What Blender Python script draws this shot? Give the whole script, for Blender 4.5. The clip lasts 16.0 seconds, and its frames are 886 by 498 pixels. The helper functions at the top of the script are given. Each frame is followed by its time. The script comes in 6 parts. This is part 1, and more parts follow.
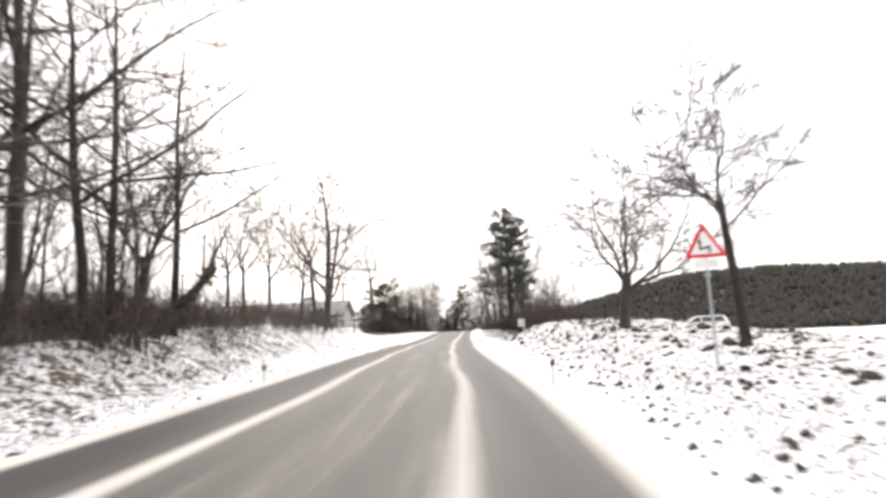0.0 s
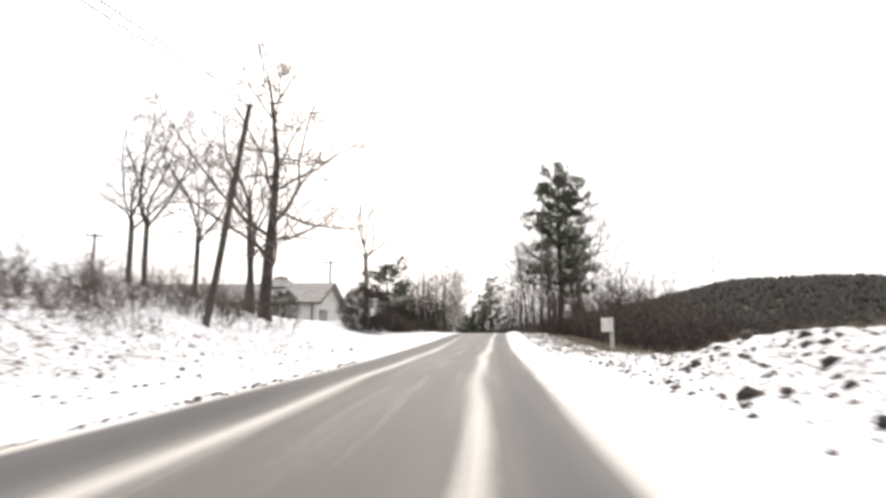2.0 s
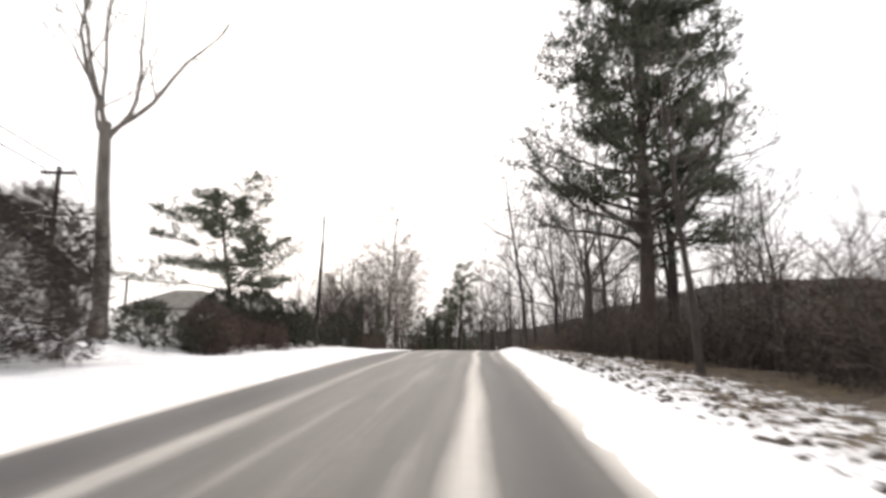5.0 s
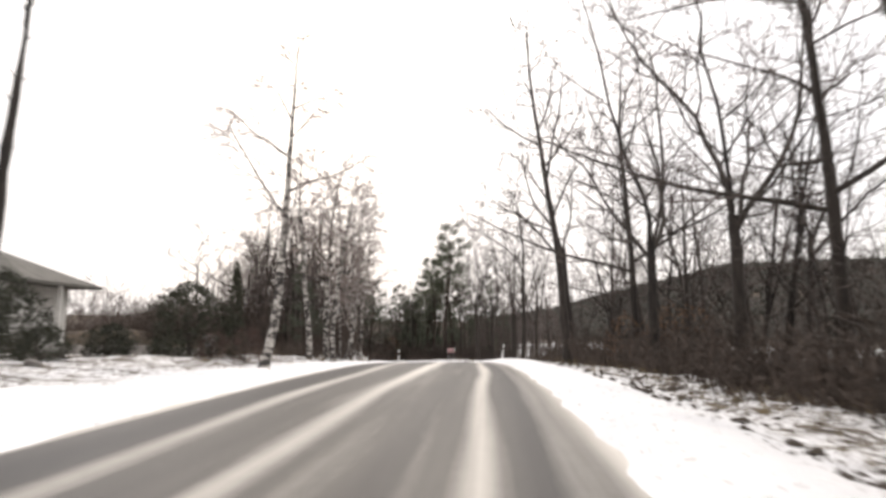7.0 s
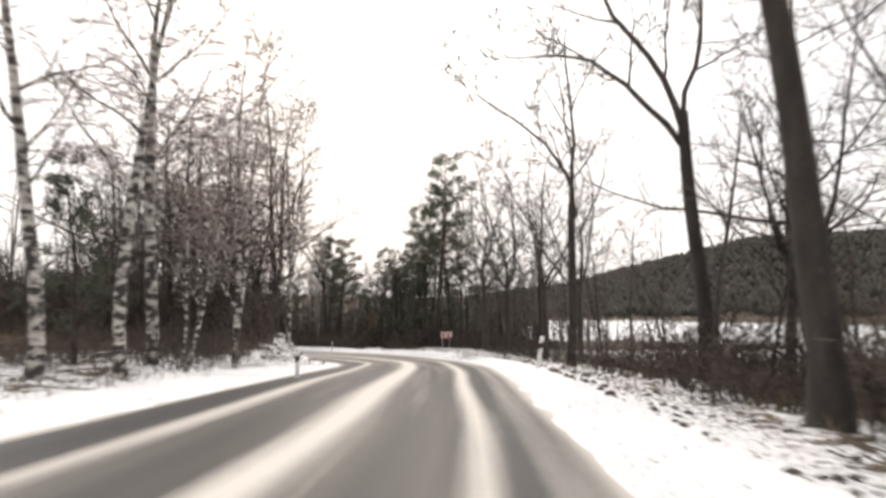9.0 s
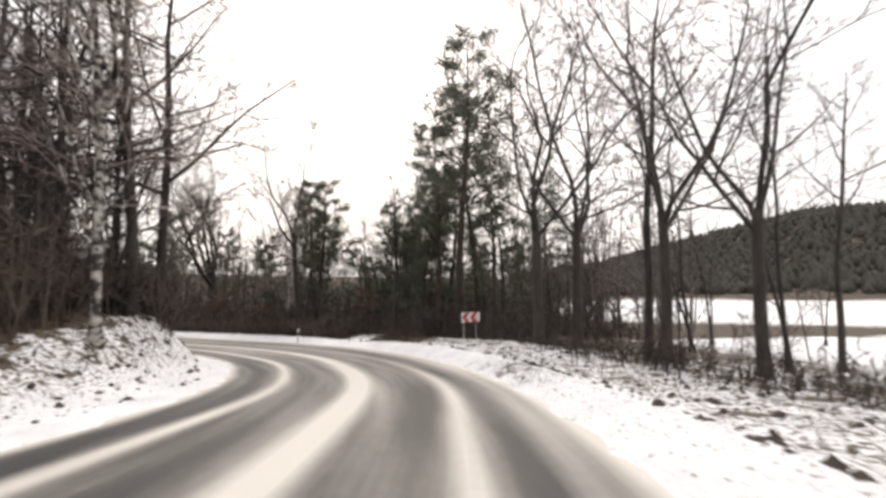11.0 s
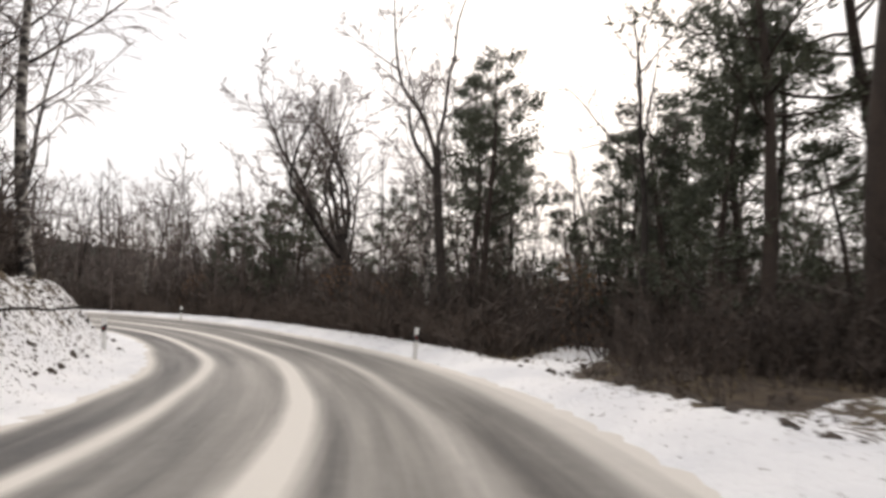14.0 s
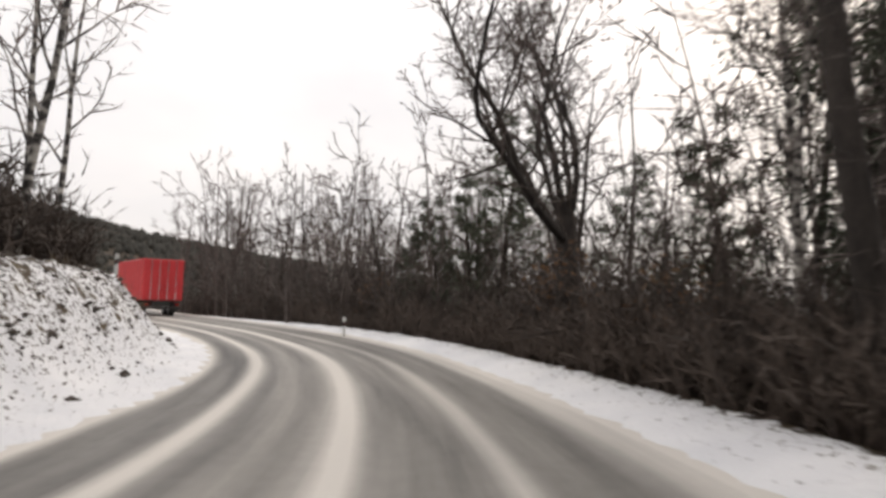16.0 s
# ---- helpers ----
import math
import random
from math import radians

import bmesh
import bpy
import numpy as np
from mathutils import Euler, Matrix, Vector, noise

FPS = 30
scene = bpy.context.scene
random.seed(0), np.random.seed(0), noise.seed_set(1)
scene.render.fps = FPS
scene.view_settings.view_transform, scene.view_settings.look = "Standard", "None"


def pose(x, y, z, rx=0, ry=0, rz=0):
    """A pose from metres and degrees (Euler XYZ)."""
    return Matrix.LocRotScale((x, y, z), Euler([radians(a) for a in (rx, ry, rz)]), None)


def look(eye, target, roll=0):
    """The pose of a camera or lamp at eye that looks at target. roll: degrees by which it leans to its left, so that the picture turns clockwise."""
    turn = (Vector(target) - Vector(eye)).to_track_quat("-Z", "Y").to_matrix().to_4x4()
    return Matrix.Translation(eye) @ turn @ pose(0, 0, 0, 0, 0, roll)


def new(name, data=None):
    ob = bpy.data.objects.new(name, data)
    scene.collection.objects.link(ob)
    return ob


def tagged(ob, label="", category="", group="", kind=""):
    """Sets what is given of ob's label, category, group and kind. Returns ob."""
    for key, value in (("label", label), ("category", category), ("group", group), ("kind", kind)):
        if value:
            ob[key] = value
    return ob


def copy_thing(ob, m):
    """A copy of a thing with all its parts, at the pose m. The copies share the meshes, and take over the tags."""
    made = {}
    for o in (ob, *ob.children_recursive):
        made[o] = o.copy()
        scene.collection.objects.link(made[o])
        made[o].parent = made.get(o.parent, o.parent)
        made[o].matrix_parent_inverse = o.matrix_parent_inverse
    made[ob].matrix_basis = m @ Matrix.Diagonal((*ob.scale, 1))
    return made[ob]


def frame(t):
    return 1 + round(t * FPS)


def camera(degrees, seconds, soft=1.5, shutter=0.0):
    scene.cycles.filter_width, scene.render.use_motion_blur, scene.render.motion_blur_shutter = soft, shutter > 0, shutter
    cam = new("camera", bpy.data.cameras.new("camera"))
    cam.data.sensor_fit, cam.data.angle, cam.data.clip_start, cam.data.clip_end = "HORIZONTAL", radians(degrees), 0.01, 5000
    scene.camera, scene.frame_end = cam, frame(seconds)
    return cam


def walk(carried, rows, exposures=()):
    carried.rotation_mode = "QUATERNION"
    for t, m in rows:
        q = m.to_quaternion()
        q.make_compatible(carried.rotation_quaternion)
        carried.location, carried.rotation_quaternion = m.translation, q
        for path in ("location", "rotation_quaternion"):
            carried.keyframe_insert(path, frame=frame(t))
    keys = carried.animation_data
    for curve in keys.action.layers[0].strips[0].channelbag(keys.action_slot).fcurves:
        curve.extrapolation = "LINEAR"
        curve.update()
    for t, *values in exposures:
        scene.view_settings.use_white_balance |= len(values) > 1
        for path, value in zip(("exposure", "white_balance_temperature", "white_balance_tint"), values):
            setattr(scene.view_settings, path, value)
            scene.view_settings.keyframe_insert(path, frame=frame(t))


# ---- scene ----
cam = camera(77.3, 16.0, soft=3.2, shutter=0.35)
PATH = [
    (0, (0.0, 0.0, 1.3), (-0.001, 1.979, 1.59), -2.7),
    (0.5, (0.333, 6.828, 1.335), (0.304, 8.805, 1.632), -2.1),
    (1, (0.408, 14.024, 1.384), (0.331, 16.001, 1.676), -1.3),
    (1.5, (0.359, 21.382, 1.422), (0.248, 23.359, 1.704), -0.7),
    (2, (0.293, 28.877, 1.456), (0.188, 30.853, 1.744), -0.1),
    (2.5, (0.319, 36.392, 1.488), (0.228, 38.369, 1.778), 0.4),
    (3, (0.428, 44.016, 1.517), (0.372, 45.995, 1.803), 0.6),
    (3.5, (0.746, 51.446, 1.543), (0.707, 53.426, 1.825), 0.3),
    (4, (1.04, 59.015, 1.61), (1.007, 60.994, 1.902), 0.1),
    (4.5, (1.379, 66.602, 1.713), (1.363, 68.579, 2.013), 0.1),
    (5, (1.769, 74.124, 1.848), (1.767, 76.099, 2.159), 0.1),
    (5.5, (2.194, 81.497, 2.006), (2.203, 83.471, 2.326), 0.1),
    (6, (2.628, 88.644, 2.161), (2.644, 90.618, 2.482), 0.0),
    (6.5, (2.994, 95.499, 2.262), (3.014, 97.478, 2.549), -0.2),
    (7, (3.387, 101.886, 2.297), (3.413, 103.869, 2.552), -0.1),
    (7.5, (3.91, 107.547, 2.271), (3.936, 109.533, 2.504), 0.1),
    (8, (4.428, 112.866, 2.189), (4.451, 114.855, 2.399), 0.2),
    (8.5, (4.814, 118.142, 2.023), (4.83, 120.133, 2.212), 0.2),
    (9, (5.161, 123.573, 1.8), (5.153, 125.565, 1.973), -0.2),
    (9.5, (5.38, 128.801, 1.527), (5.352, 130.795, 1.679), -0.5),
    (10, (5.488, 133.614, 1.234), (5.428, 135.608, 1.372), -0.7),
    (10.5, (5.522, 138.082, 0.927), (5.435, 140.077, 1.051), -0.7),
    (11, (5.497, 142.238, 0.611), (5.383, 144.232, 0.718), -0.7),
    (11.5, (5.369, 146.11, 0.286), (5.204, 148.102, 0.378), -0.5),
    (12, (5.102, 149.701, -0.037), (4.848, 151.683, 0.041), -0.1),
    (12.5, (4.673, 153.091, -0.343), (4.308, 155.055, -0.258), 0.4),
    (13, (3.931, 156.494, -0.639), (3.413, 158.424, -0.545), 0.7),
    (13.5, (2.933, 159.705, -0.91), (2.254, 161.584, -0.807), 0.9),
    (14, (1.803, 162.516, -1.144), (0.948, 164.32, -1.02), 1.0),
    (14.5, (0.442, 165.158, -1.35), (-0.573, 166.875, -1.21), 1.3),
    (15, (-1.271, 167.764, -1.532), (-2.447, 169.375, -1.378), 1.7),
    (15.5, (-3.149, 170.093, -1.685), (-4.466, 171.589, -1.518), 2.0),
    (16, (-5.533, 172.534, -1.85), (-7.014, 173.866, -1.672), 1.4),
]
EXPOSURES = [(0.0, 0.48, 6700, 13), (3.5, 0.42, 6700, 13), (6.0, 0.25, 6800, 14), (9.0, 0.27, 6900, 14), (11.5, 0.2, 6850, 14), (14.0, 0.08, 6850, 14), (16.0, -0.1, 6850, 14)]
walk(cam, [(t, look(eye, target, roll)) for t, eye, target, roll in PATH], EXPOSURES)

# ---- sky and light: thin overcast, low winter sun behind the cloud ----
SUN_AZ, SUN_EL = radians(-12), radians(28)
world = bpy.data.worlds.new("overcast_sky")
scene.world = world
world.use_nodes = True
wn, wl = world.node_tree.nodes, world.node_tree.links
wn.clear()
w_out = wn.new("ShaderNodeOutputWorld")
w_bg = wn.new("ShaderNodeBackground")
w_sky = wn.new("ShaderNodeTexSky")
w_sky.sky_type = "NISHITA"
w_sky.sun_disc = False
w_sky.sun_elevation, w_sky.sun_rotation = SUN_EL, SUN_AZ
w_sky.dust_density = 4.0
w_co = wn.new("ShaderNodeTexCoord")
w_map = wn.new("ShaderNodeMapping")
w_map.inputs["Scale"].default_value = (1.0, 1.0, 2.6)
w_noise = wn.new("ShaderNodeTexNoise")
w_noise.inputs["Scale"].default_value = 2.2
w_noise.inputs["Detail"].default_value = 5.0
w_ramp = wn.new("ShaderNodeValToRGB")
w_ramp.color_ramp.elements[0].position, w_ramp.color_ramp.elements[0].color = 0.3, (11.0, 11.2, 11.5, 1)
w_ramp.color_ramp.elements[1].position, w_ramp.color_ramp.elements[1].color = 0.66, (13.6, 13.5, 13.4, 1)
w_mix = wn.new("ShaderNodeMixRGB")
w_mix.inputs[0].default_value = 0.9
w_bg.inputs["Strength"].default_value = 0.1
wl.new(w_co.outputs["Generated"], w_map.inputs["Vector"])
wl.new(w_map.outputs[0], w_noise.inputs["Vector"])
wl.new(w_noise.outputs["Fac"], w_ramp.inputs[0])
wl.new(w_sky.outputs[0], w_mix.inputs[1])
wl.new(w_ramp.outputs[0], w_mix.inputs[2])
# an overcast sky is brighter overhead than at the horizon
w_sep = wn.new("ShaderNodeSeparateXYZ")
w_up = wn.new("ShaderNodeMath")
w_up.operation = "MAXIMUM"
w_up.inputs[1].default_value = 0.0
w_lift = wn.new("ShaderNodeMath")
w_lift.operation = "MULTIPLY_ADD"
w_lift.inputs[1].default_value, w_lift.inputs[2].default_value = 0.46, 0.8
w_dome = wn.new("ShaderNodeVectorMath")
w_dome.operation = "SCALE"
wl.new(w_co.outputs["Generated"], w_sep.inputs[0])
wl.new(w_sep.outputs["Z"], w_up.inputs[0])
wl.new(w_up.outputs[0], w_lift.inputs[0])
wl.new(w_mix.outputs[0], w_dome.inputs[0])
wl.new(w_lift.outputs[0], w_dome.inputs["Scale"])
wl.new(w_dome.outputs[0], w_bg.inputs["Color"])
wl.new(w_bg.outputs[0], w_out.inputs["Surface"])

sun_data = bpy.data.lights.new("sun", "SUN")
sun_data.energy, sun_data.angle, sun_data.color = 0.6, radians(14), (1.0, 0.95, 0.88)
sun = new("sun", sun_data)
sun.matrix_world = look((0, 0, 60), (-math.sin(SUN_AZ) * -40, 60 - math.cos(SUN_AZ) * 100, 60 - 100 * math.tan(SUN_EL)))


# ---- materials ----
def material(name, rough=0.8):
    m = bpy.data.materials.new(name)
    m.use_nodes = True
    b = m.node_tree.nodes["Principled BSDF"]
    b.inputs["Roughness"].default_value = rough
    return m, m.node_tree.nodes, m.node_tree.links, b


def noise_node(n, l, scale, detail=4.0, coord="Object", stretch=None):
    co = n.new("ShaderNodeTexCoord")
    tex = n.new("ShaderNodeTexNoise")
    tex.inputs["Scale"].default_value, tex.inputs["Detail"].default_value = scale, detail
    if stretch:
        mp = n.new("ShaderNodeMapping")
        mp.inputs["Scale"].default_value = stretch
        l.new(co.outputs[coord], mp.inputs["Vector"])
        l.new(mp.outputs[0], tex.inputs["Vector"])
    else:
        l.new(co.outputs[coord], tex.inputs["Vector"])
    return tex


def ramp_node(n, l, source, stops):
    r = n.new("ShaderNodeValToRGB")
    while len(r.color_ramp.elements) < len(stops):
        r.color_ramp.elements.new(0.5)
    for e, (p, c) in zip(r.color_ramp.elements, stops):
        e.position, e.color = p, (*c, 1)
    l.new(source, r.inputs[0])
    return r


def math_node(n, l, op, a, b=None, clamp=False):
    m = n.new("ShaderNodeMath")
    m.operation, m.use_clamp = op, clamp
    for i, v in enumerate((a, b)):
        if v is None:
            continue
        if isinstance(v, (int, float)):
            m.inputs[i].default_value = v
        else:
            l.new(v, m.inputs[i])
    return m.outputs[0]


def bump_node(n, l, b, height, strength, distance=0.05):
    bp = n.new("ShaderNodeBump")
    bp.inputs["Strength"].default_value, bp.inputs["Distance"].default_value = strength, distance
    l.new(height, bp.inputs["Height"])
    l.new(bp.outputs[0], b.inputs["Normal"])


def mottled(name, dark, light, scale=6.0, rough=0.85, bump=0.4, stretch=None, distance=0.03, metal=0.0, vary=0.0):
    """A surface of two tones at two scales with fine relief; vary: how far single objects differ in tone."""
    m, n, l, b = material(name, rough)
    big = noise_node(n, l, scale, 5.0, "Object", stretch)
    fine = noise_node(n, l, scale * 9, 3.0, "Object", stretch)
    both = math_node(n, l, "ADD", math_node(n, l, "MULTIPLY", big.outputs["Fac"], 0.65), math_node(n, l, "MULTIPLY", fine.outputs["Fac"], 0.35))
    if vary:
        info = n.new("ShaderNodeObjectInfo")
        both = math_node(n, l, "ADD", both, math_node(n, l, "MULTIPLY", math_node(n, l, "SUBTRACT", info.outputs["Random"], 0.5), vary))
    r = ramp_node(n, l, both, [(0.32, dark), (0.68, light)])
    l.new(r.outputs[0], b.inputs["Base Color"])
    b.inputs["Metallic"].default_value = metal
    if bump:
        bump_node(n, l, b, both, bump, distance)
    return m


def snow_ground():
    m, n, l, b = material("snowy_ground", 0.75)
    at = n.new("ShaderNodeAttribute")
    at.attribute_name = "cover"
    patch = noise_node(n, l, 1.5, 6.0)
    clump = noise_node(n, l, 6.0, 5.0)
    mixn = math_node(n, l, "ADD", math_node(n, l, "MULTIPLY", patch.outputs["Fac"], 0.55), math_node(n, l, "MULTIPLY", clump.outputs["Fac"], 0.45))
    edge = math_node(n, l, "ADD", mixn, math_node(n, l, "SUBTRACT", at.outputs["Fac"], 0.5))
    mask = ramp_node(n, l, edge, [(0.52, (0, 0, 0)), (0.58, (1, 1, 1))])
    fleck = noise_node(n, l, 13.0, 4.0)
    dots = math_node(n, l, "ADD", fleck.outputs["Fac"], math_node(n, l, "MULTIPLY", at.outputs["Fac"], 0.32))
    litter = ramp_node(n, l, dots, [(0.69, (0, 0, 0)), (0.74, (1, 1, 1))])
    tone = noise_node(n, l, 3.0, 5.0)
    earth = ramp_node(n, l, tone.outputs["Fac"], [(0.3, (0.028, 0.02, 0.015)), (0.55, (0.075, 0.055, 0.036)), (0.75, (0.13, 0.1, 0.055))])
    soft = noise_node(n, l, 0.7, 4.0)
    snow = ramp_node(n, l, soft.outputs["Fac"], [(0.3, (0.72, 0.73, 0.75)), (0.7, (0.86, 0.86, 0.86))])
    mix = n.new("ShaderNodeMixRGB")
    l.new(math_node(n, l, "MAXIMUM", mask.outputs[0], litter.outputs[0]), mix.inputs[0])
    l.new(snow.outputs[0], mix.inputs[1])
    l.new(earth.outputs[0], mix.inputs[2])
    l.new(mix.outputs[0], b.inputs["Base Color"])
    fine = noise_node(n, l, 14.0, 6.0)
    bump_node(n, l, b, math_node(n, l, "ADD", fine.outputs["Fac"], mixn), 0.5, 0.08)
    b.inputs["Specular IOR Level"].default_value = 0.3
    return m


def road_surface():
    m, n, l, b = material("salted_wet_asphalt", 0.5)
    at = n.new("ShaderNodeAttribute")
    at.attribute_name = "slush"
    co = n.new("ShaderNodeUVMap")
    co.uv_map = "lane"
    mp = n.new("ShaderNodeMapping")
    mp.inputs["Scale"].default_value = (1.5, 0.08, 1)
    l.new(co.outputs[0], mp.inputs["Vector"])
    streak = n.new("ShaderNodeTexNoise")
    streak.inputs["Scale"].default_value, streak.inputs["Detail"].default_value = 1.6, 4.0
    l.new(mp.outputs[0], streak.inputs["Vector"])
    grain = noise_node(n, l, 90.0, 3.0)
    clot = noise_node(n, l, 5.0, 5.0)
    tone = ramp_node(n, l, math_node(n, l, "ADD", math_node(n, l, "MULTIPLY", streak.outputs["Fac"], 0.7), math_node(n, l, "MULTIPLY", grain.outputs["Fac"], 0.3)),
                     [(0.3, (0.06, 0.056, 0.051)), (0.52, (0.1, 0.094, 0.084)), (0.74, (0.155, 0.145, 0.127))])
    worn = n.new("ShaderNodeAttribute")
    worn.attribute_name = "tread"
    wet = n.new("ShaderNodeMixRGB")
    wet.blend_type = "MULTIPLY"
    l.new(math_node(n, l, "MULTIPLY", worn.outputs["Fac"], math_node(n, l, "ADD", math_node(n, l, "MULTIPLY", streak.outputs["Fac"], 0.5), 0.75), True), wet.inputs[0])
    l.new(tone.outputs[0], wet.inputs[1])
    wet.inputs[2].default_value = (0.34, 0.35, 0.38, 1)
    mixn = math_node(n, l, "ADD", math_node(n, l, "MULTIPLY", streak.outputs["Fac"], 0.82), math_node(n, l, "MULTIPLY", clot.outputs["Fac"], 0.18))
    edge = math_node(n, l, "ADD", math_node(n, l, "MULTIPLY", math_node(n, l, "SUBTRACT", mixn, 0.5), 0.5), at.outputs["Fac"])
    mask = ramp_node(n, l, edge, [(0.14, (0, 0, 0)), (0.78, (1, 1, 1))])
    mix = n.new("ShaderNodeMixRGB")
    l.new(mask.outputs[0], mix.inputs[0])
    l.new(wet.outputs[0], mix.inputs[1])
    mix.inputs[2].default_value = (0.64, 0.61, 0.56, 1)
    l.new(mix.outputs[0], b.inputs["Base Color"])
    rough = ramp_node(n, l, edge, [(0.1, (0.5, 0.5, 0.5)), (0.7, (0.8, 0.8, 0.8))])
    l.new(rough.outputs[0], b.inputs["Roughness"])
    bump_node(n, l, b, math_node(n, l, "ADD", grain.outputs["Fac"], math_node(n, l, "MULTIPLY", edge, 1.5)), 0.3, 0.02)
    return m


def birch_bark():
    m, n, l, b = material("birch_bark", 0.7)
    bands = noise_node(n, l, 2.4, 7.0, "Object", (1.3, 1.3, 2.4))
    r = ramp_node(n, l, bands.outputs["Fac"], [(0.46, (0.03, 0.026, 0.024)), (0.51, (0.26, 0.24, 0.22)), (0.7, (0.6, 0.57, 0.52))])
    l.new(r.outputs[0], b.inputs["Base Color"])
    bump_node(n, l, b, bands.outputs["Fac"], 0.4, 0.02)
    return m


SNOW = snow_ground()
ROAD = road_surface()
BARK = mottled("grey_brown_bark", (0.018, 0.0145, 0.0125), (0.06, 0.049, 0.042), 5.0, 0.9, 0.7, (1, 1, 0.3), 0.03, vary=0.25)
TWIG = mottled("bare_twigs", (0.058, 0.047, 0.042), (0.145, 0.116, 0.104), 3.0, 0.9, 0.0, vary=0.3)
BIRCH = birch_bark()
BIRCH_TWIG = mottled("birch_twigs", (0.15, 0.12, 0.11), (0.3, 0.25, 0.23), 3.0, 0.9, 0.0)
PINE_BARK = mottled("pine_bark", (0.02, 0.016, 0.014), (0.066, 0.048, 0.038), 4.0, 0.9, 0.7, (1, 1, 0.4), 0.04)
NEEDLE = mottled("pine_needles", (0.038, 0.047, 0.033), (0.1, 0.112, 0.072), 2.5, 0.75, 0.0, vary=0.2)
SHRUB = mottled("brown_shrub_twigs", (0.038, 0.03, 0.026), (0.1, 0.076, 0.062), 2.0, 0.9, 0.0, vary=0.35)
HEDGE = mottled("evergreen_foliage", (0.018, 0.021, 0.014), (0.055, 0.056, 0.034), 4.0, 0.8, 0.0, vary=0.2)
LEAF = mottled("withered_leaves", (0.1, 0.05, 0.025), (0.24, 0.13, 0.06), 3.0, 0.8, 0.0)
WOODS = mottled("far_winter_forest", (0.023, 0.023, 0.019), (0.044, 0.041, 0.033), 0.12, 0.95, 0.0)
EARTH = mottled("dark_earth", (0.018, 0.015, 0.013), (0.065, 0.052, 0.042), 7.0, 0.95, 0.6, vary=0.4)


# ---- line of the drive, in plan, with the height of the road ----
EYE = 1.3
line = [Vector(eye) - Vector((0, 0, EYE)) for _, eye, _, _ in PATH]
first = (line[0] - line[1]).normalized()
before = [line[0] + Vector((first.x * k, first.y * k, 0)) for k in range(60, 0, -4)]
ahead = []
here, way = line[-1].copy(), line[-1] - line[-2]
heading, slope = math.atan2(-way.x, way.y), -0.05
for k in range(80):
    turn = 1 / 37.0 if k < 24 else (1 / 70.0 if k < 36 else -1 / 220.0)
    heading += turn
    here = here + Vector((-math.sin(heading), math.cos(heading), slope))
    slope = min(slope + 0.004, 0.0)
    ahead.append(here.copy())
raw = np.array([tuple(p) for p in before + line + ahead])
run = np.r_[0, np.cumsum(np.hypot(*np.diff(raw[:, :2], axis=0).T))]
ZERO = run[len(before)]
# even steps of half a metre, lightly smoothed
S = np.arange(0, run[-1], 0.5)
LINE = np.stack([np.interp(S, run, raw[:, c]) for c in range(3)], 1)
for _ in range(2):
    kernel = np.ones(9) / 9
    for c in range(3):
        LINE[:, c] = np.convolve(np.pad(LINE[:, c], 4, "edge"), kernel, "valid")
S = S - ZERO
TAN = np.gradient(LINE[:, :2], axis=0)
TAN /= np.linalg.norm(TAN, axis=1)[:, None]


def smooth(a, b, x):
    u = np.clip((x - a) / (b - a), 0, 1)
    return u * u * (3 - 2 * u)


def left_edge(s):
    return np.interp(s, [-30, 30, 45, 70, 110, 128, 150, 164, 171, 177, 183, 190, 240], [-5.4, -5.3, -4.7, -4.8, -5.1, -5.6, -4.95, -4.85, -4.3, -3.9, -3.85, -3.5, -3.6])


def right_edge(s):
    return np.interp(s, [-30, 25, 45, 60, 105, 135, 152, 162, 170, 178, 188, 240], [1.35, 1.35, 1.65, 1.5, 1.25, 1.3, 1.8, 2.2, 2.7, 2.85, 2.6, 2.6])


def lumps(x, y, size):
    """Cheap smooth noise, about -1 to 1."""
    u, v = x / size, y / size
    return (np.sin(u * 1.7 + 1.3 * np.sin(v * 1.1)) + np.sin(v * 2.1 + 1.7 * np.sin(u * 0.9 + 2.0)) + np.sin((u + v) * 1.3 + 0.7)) / 3


HILL_AZ = [-180, -110, -95, -83, -70, -58, -45, -10, 5, 12, 20, 28, 38, 60, 100, 180]
HILL_EL = [2, 6, 8, 8.3, 5.6, 3.4, 2.0, 1.2, 0.8, 1.8, 4.0, 5.8, 5.8, 4.2, 3, 2]


def lie(x, y):
    """Nearest station on the line: s along it, d to its right, and the road's height there."""
    x, y = np.atleast_1d(np.asarray(x, float)), np.atleast_1d(np.asarray(y, float))
    j = np.empty(len(x), int)
    for a in range(0, len(x), 4000):
        b = a + 4000
        j[a:b] = ((x[a:b, None] - LINE[None, :, 0]) ** 2 + (y[a:b, None] - LINE[None, :, 1]) ** 2).argmin(1)
    ox, oy = x - LINE[j, 0], y - LINE[j, 1]
    along = ox * TAN[j, 0] + oy * TAN[j, 1]
    d = ox * TAN[j, 1] - oy * TAN[j, 0]
    end = (j == 0) | (j == len(S) - 1)
    d = np.where(end, np.sign(d) * np.hypot(ox, oy), d)
    s = S[j] + np.where(end, 0, along)
    return s, d, np.interp(s, S, LINE[:, 2])


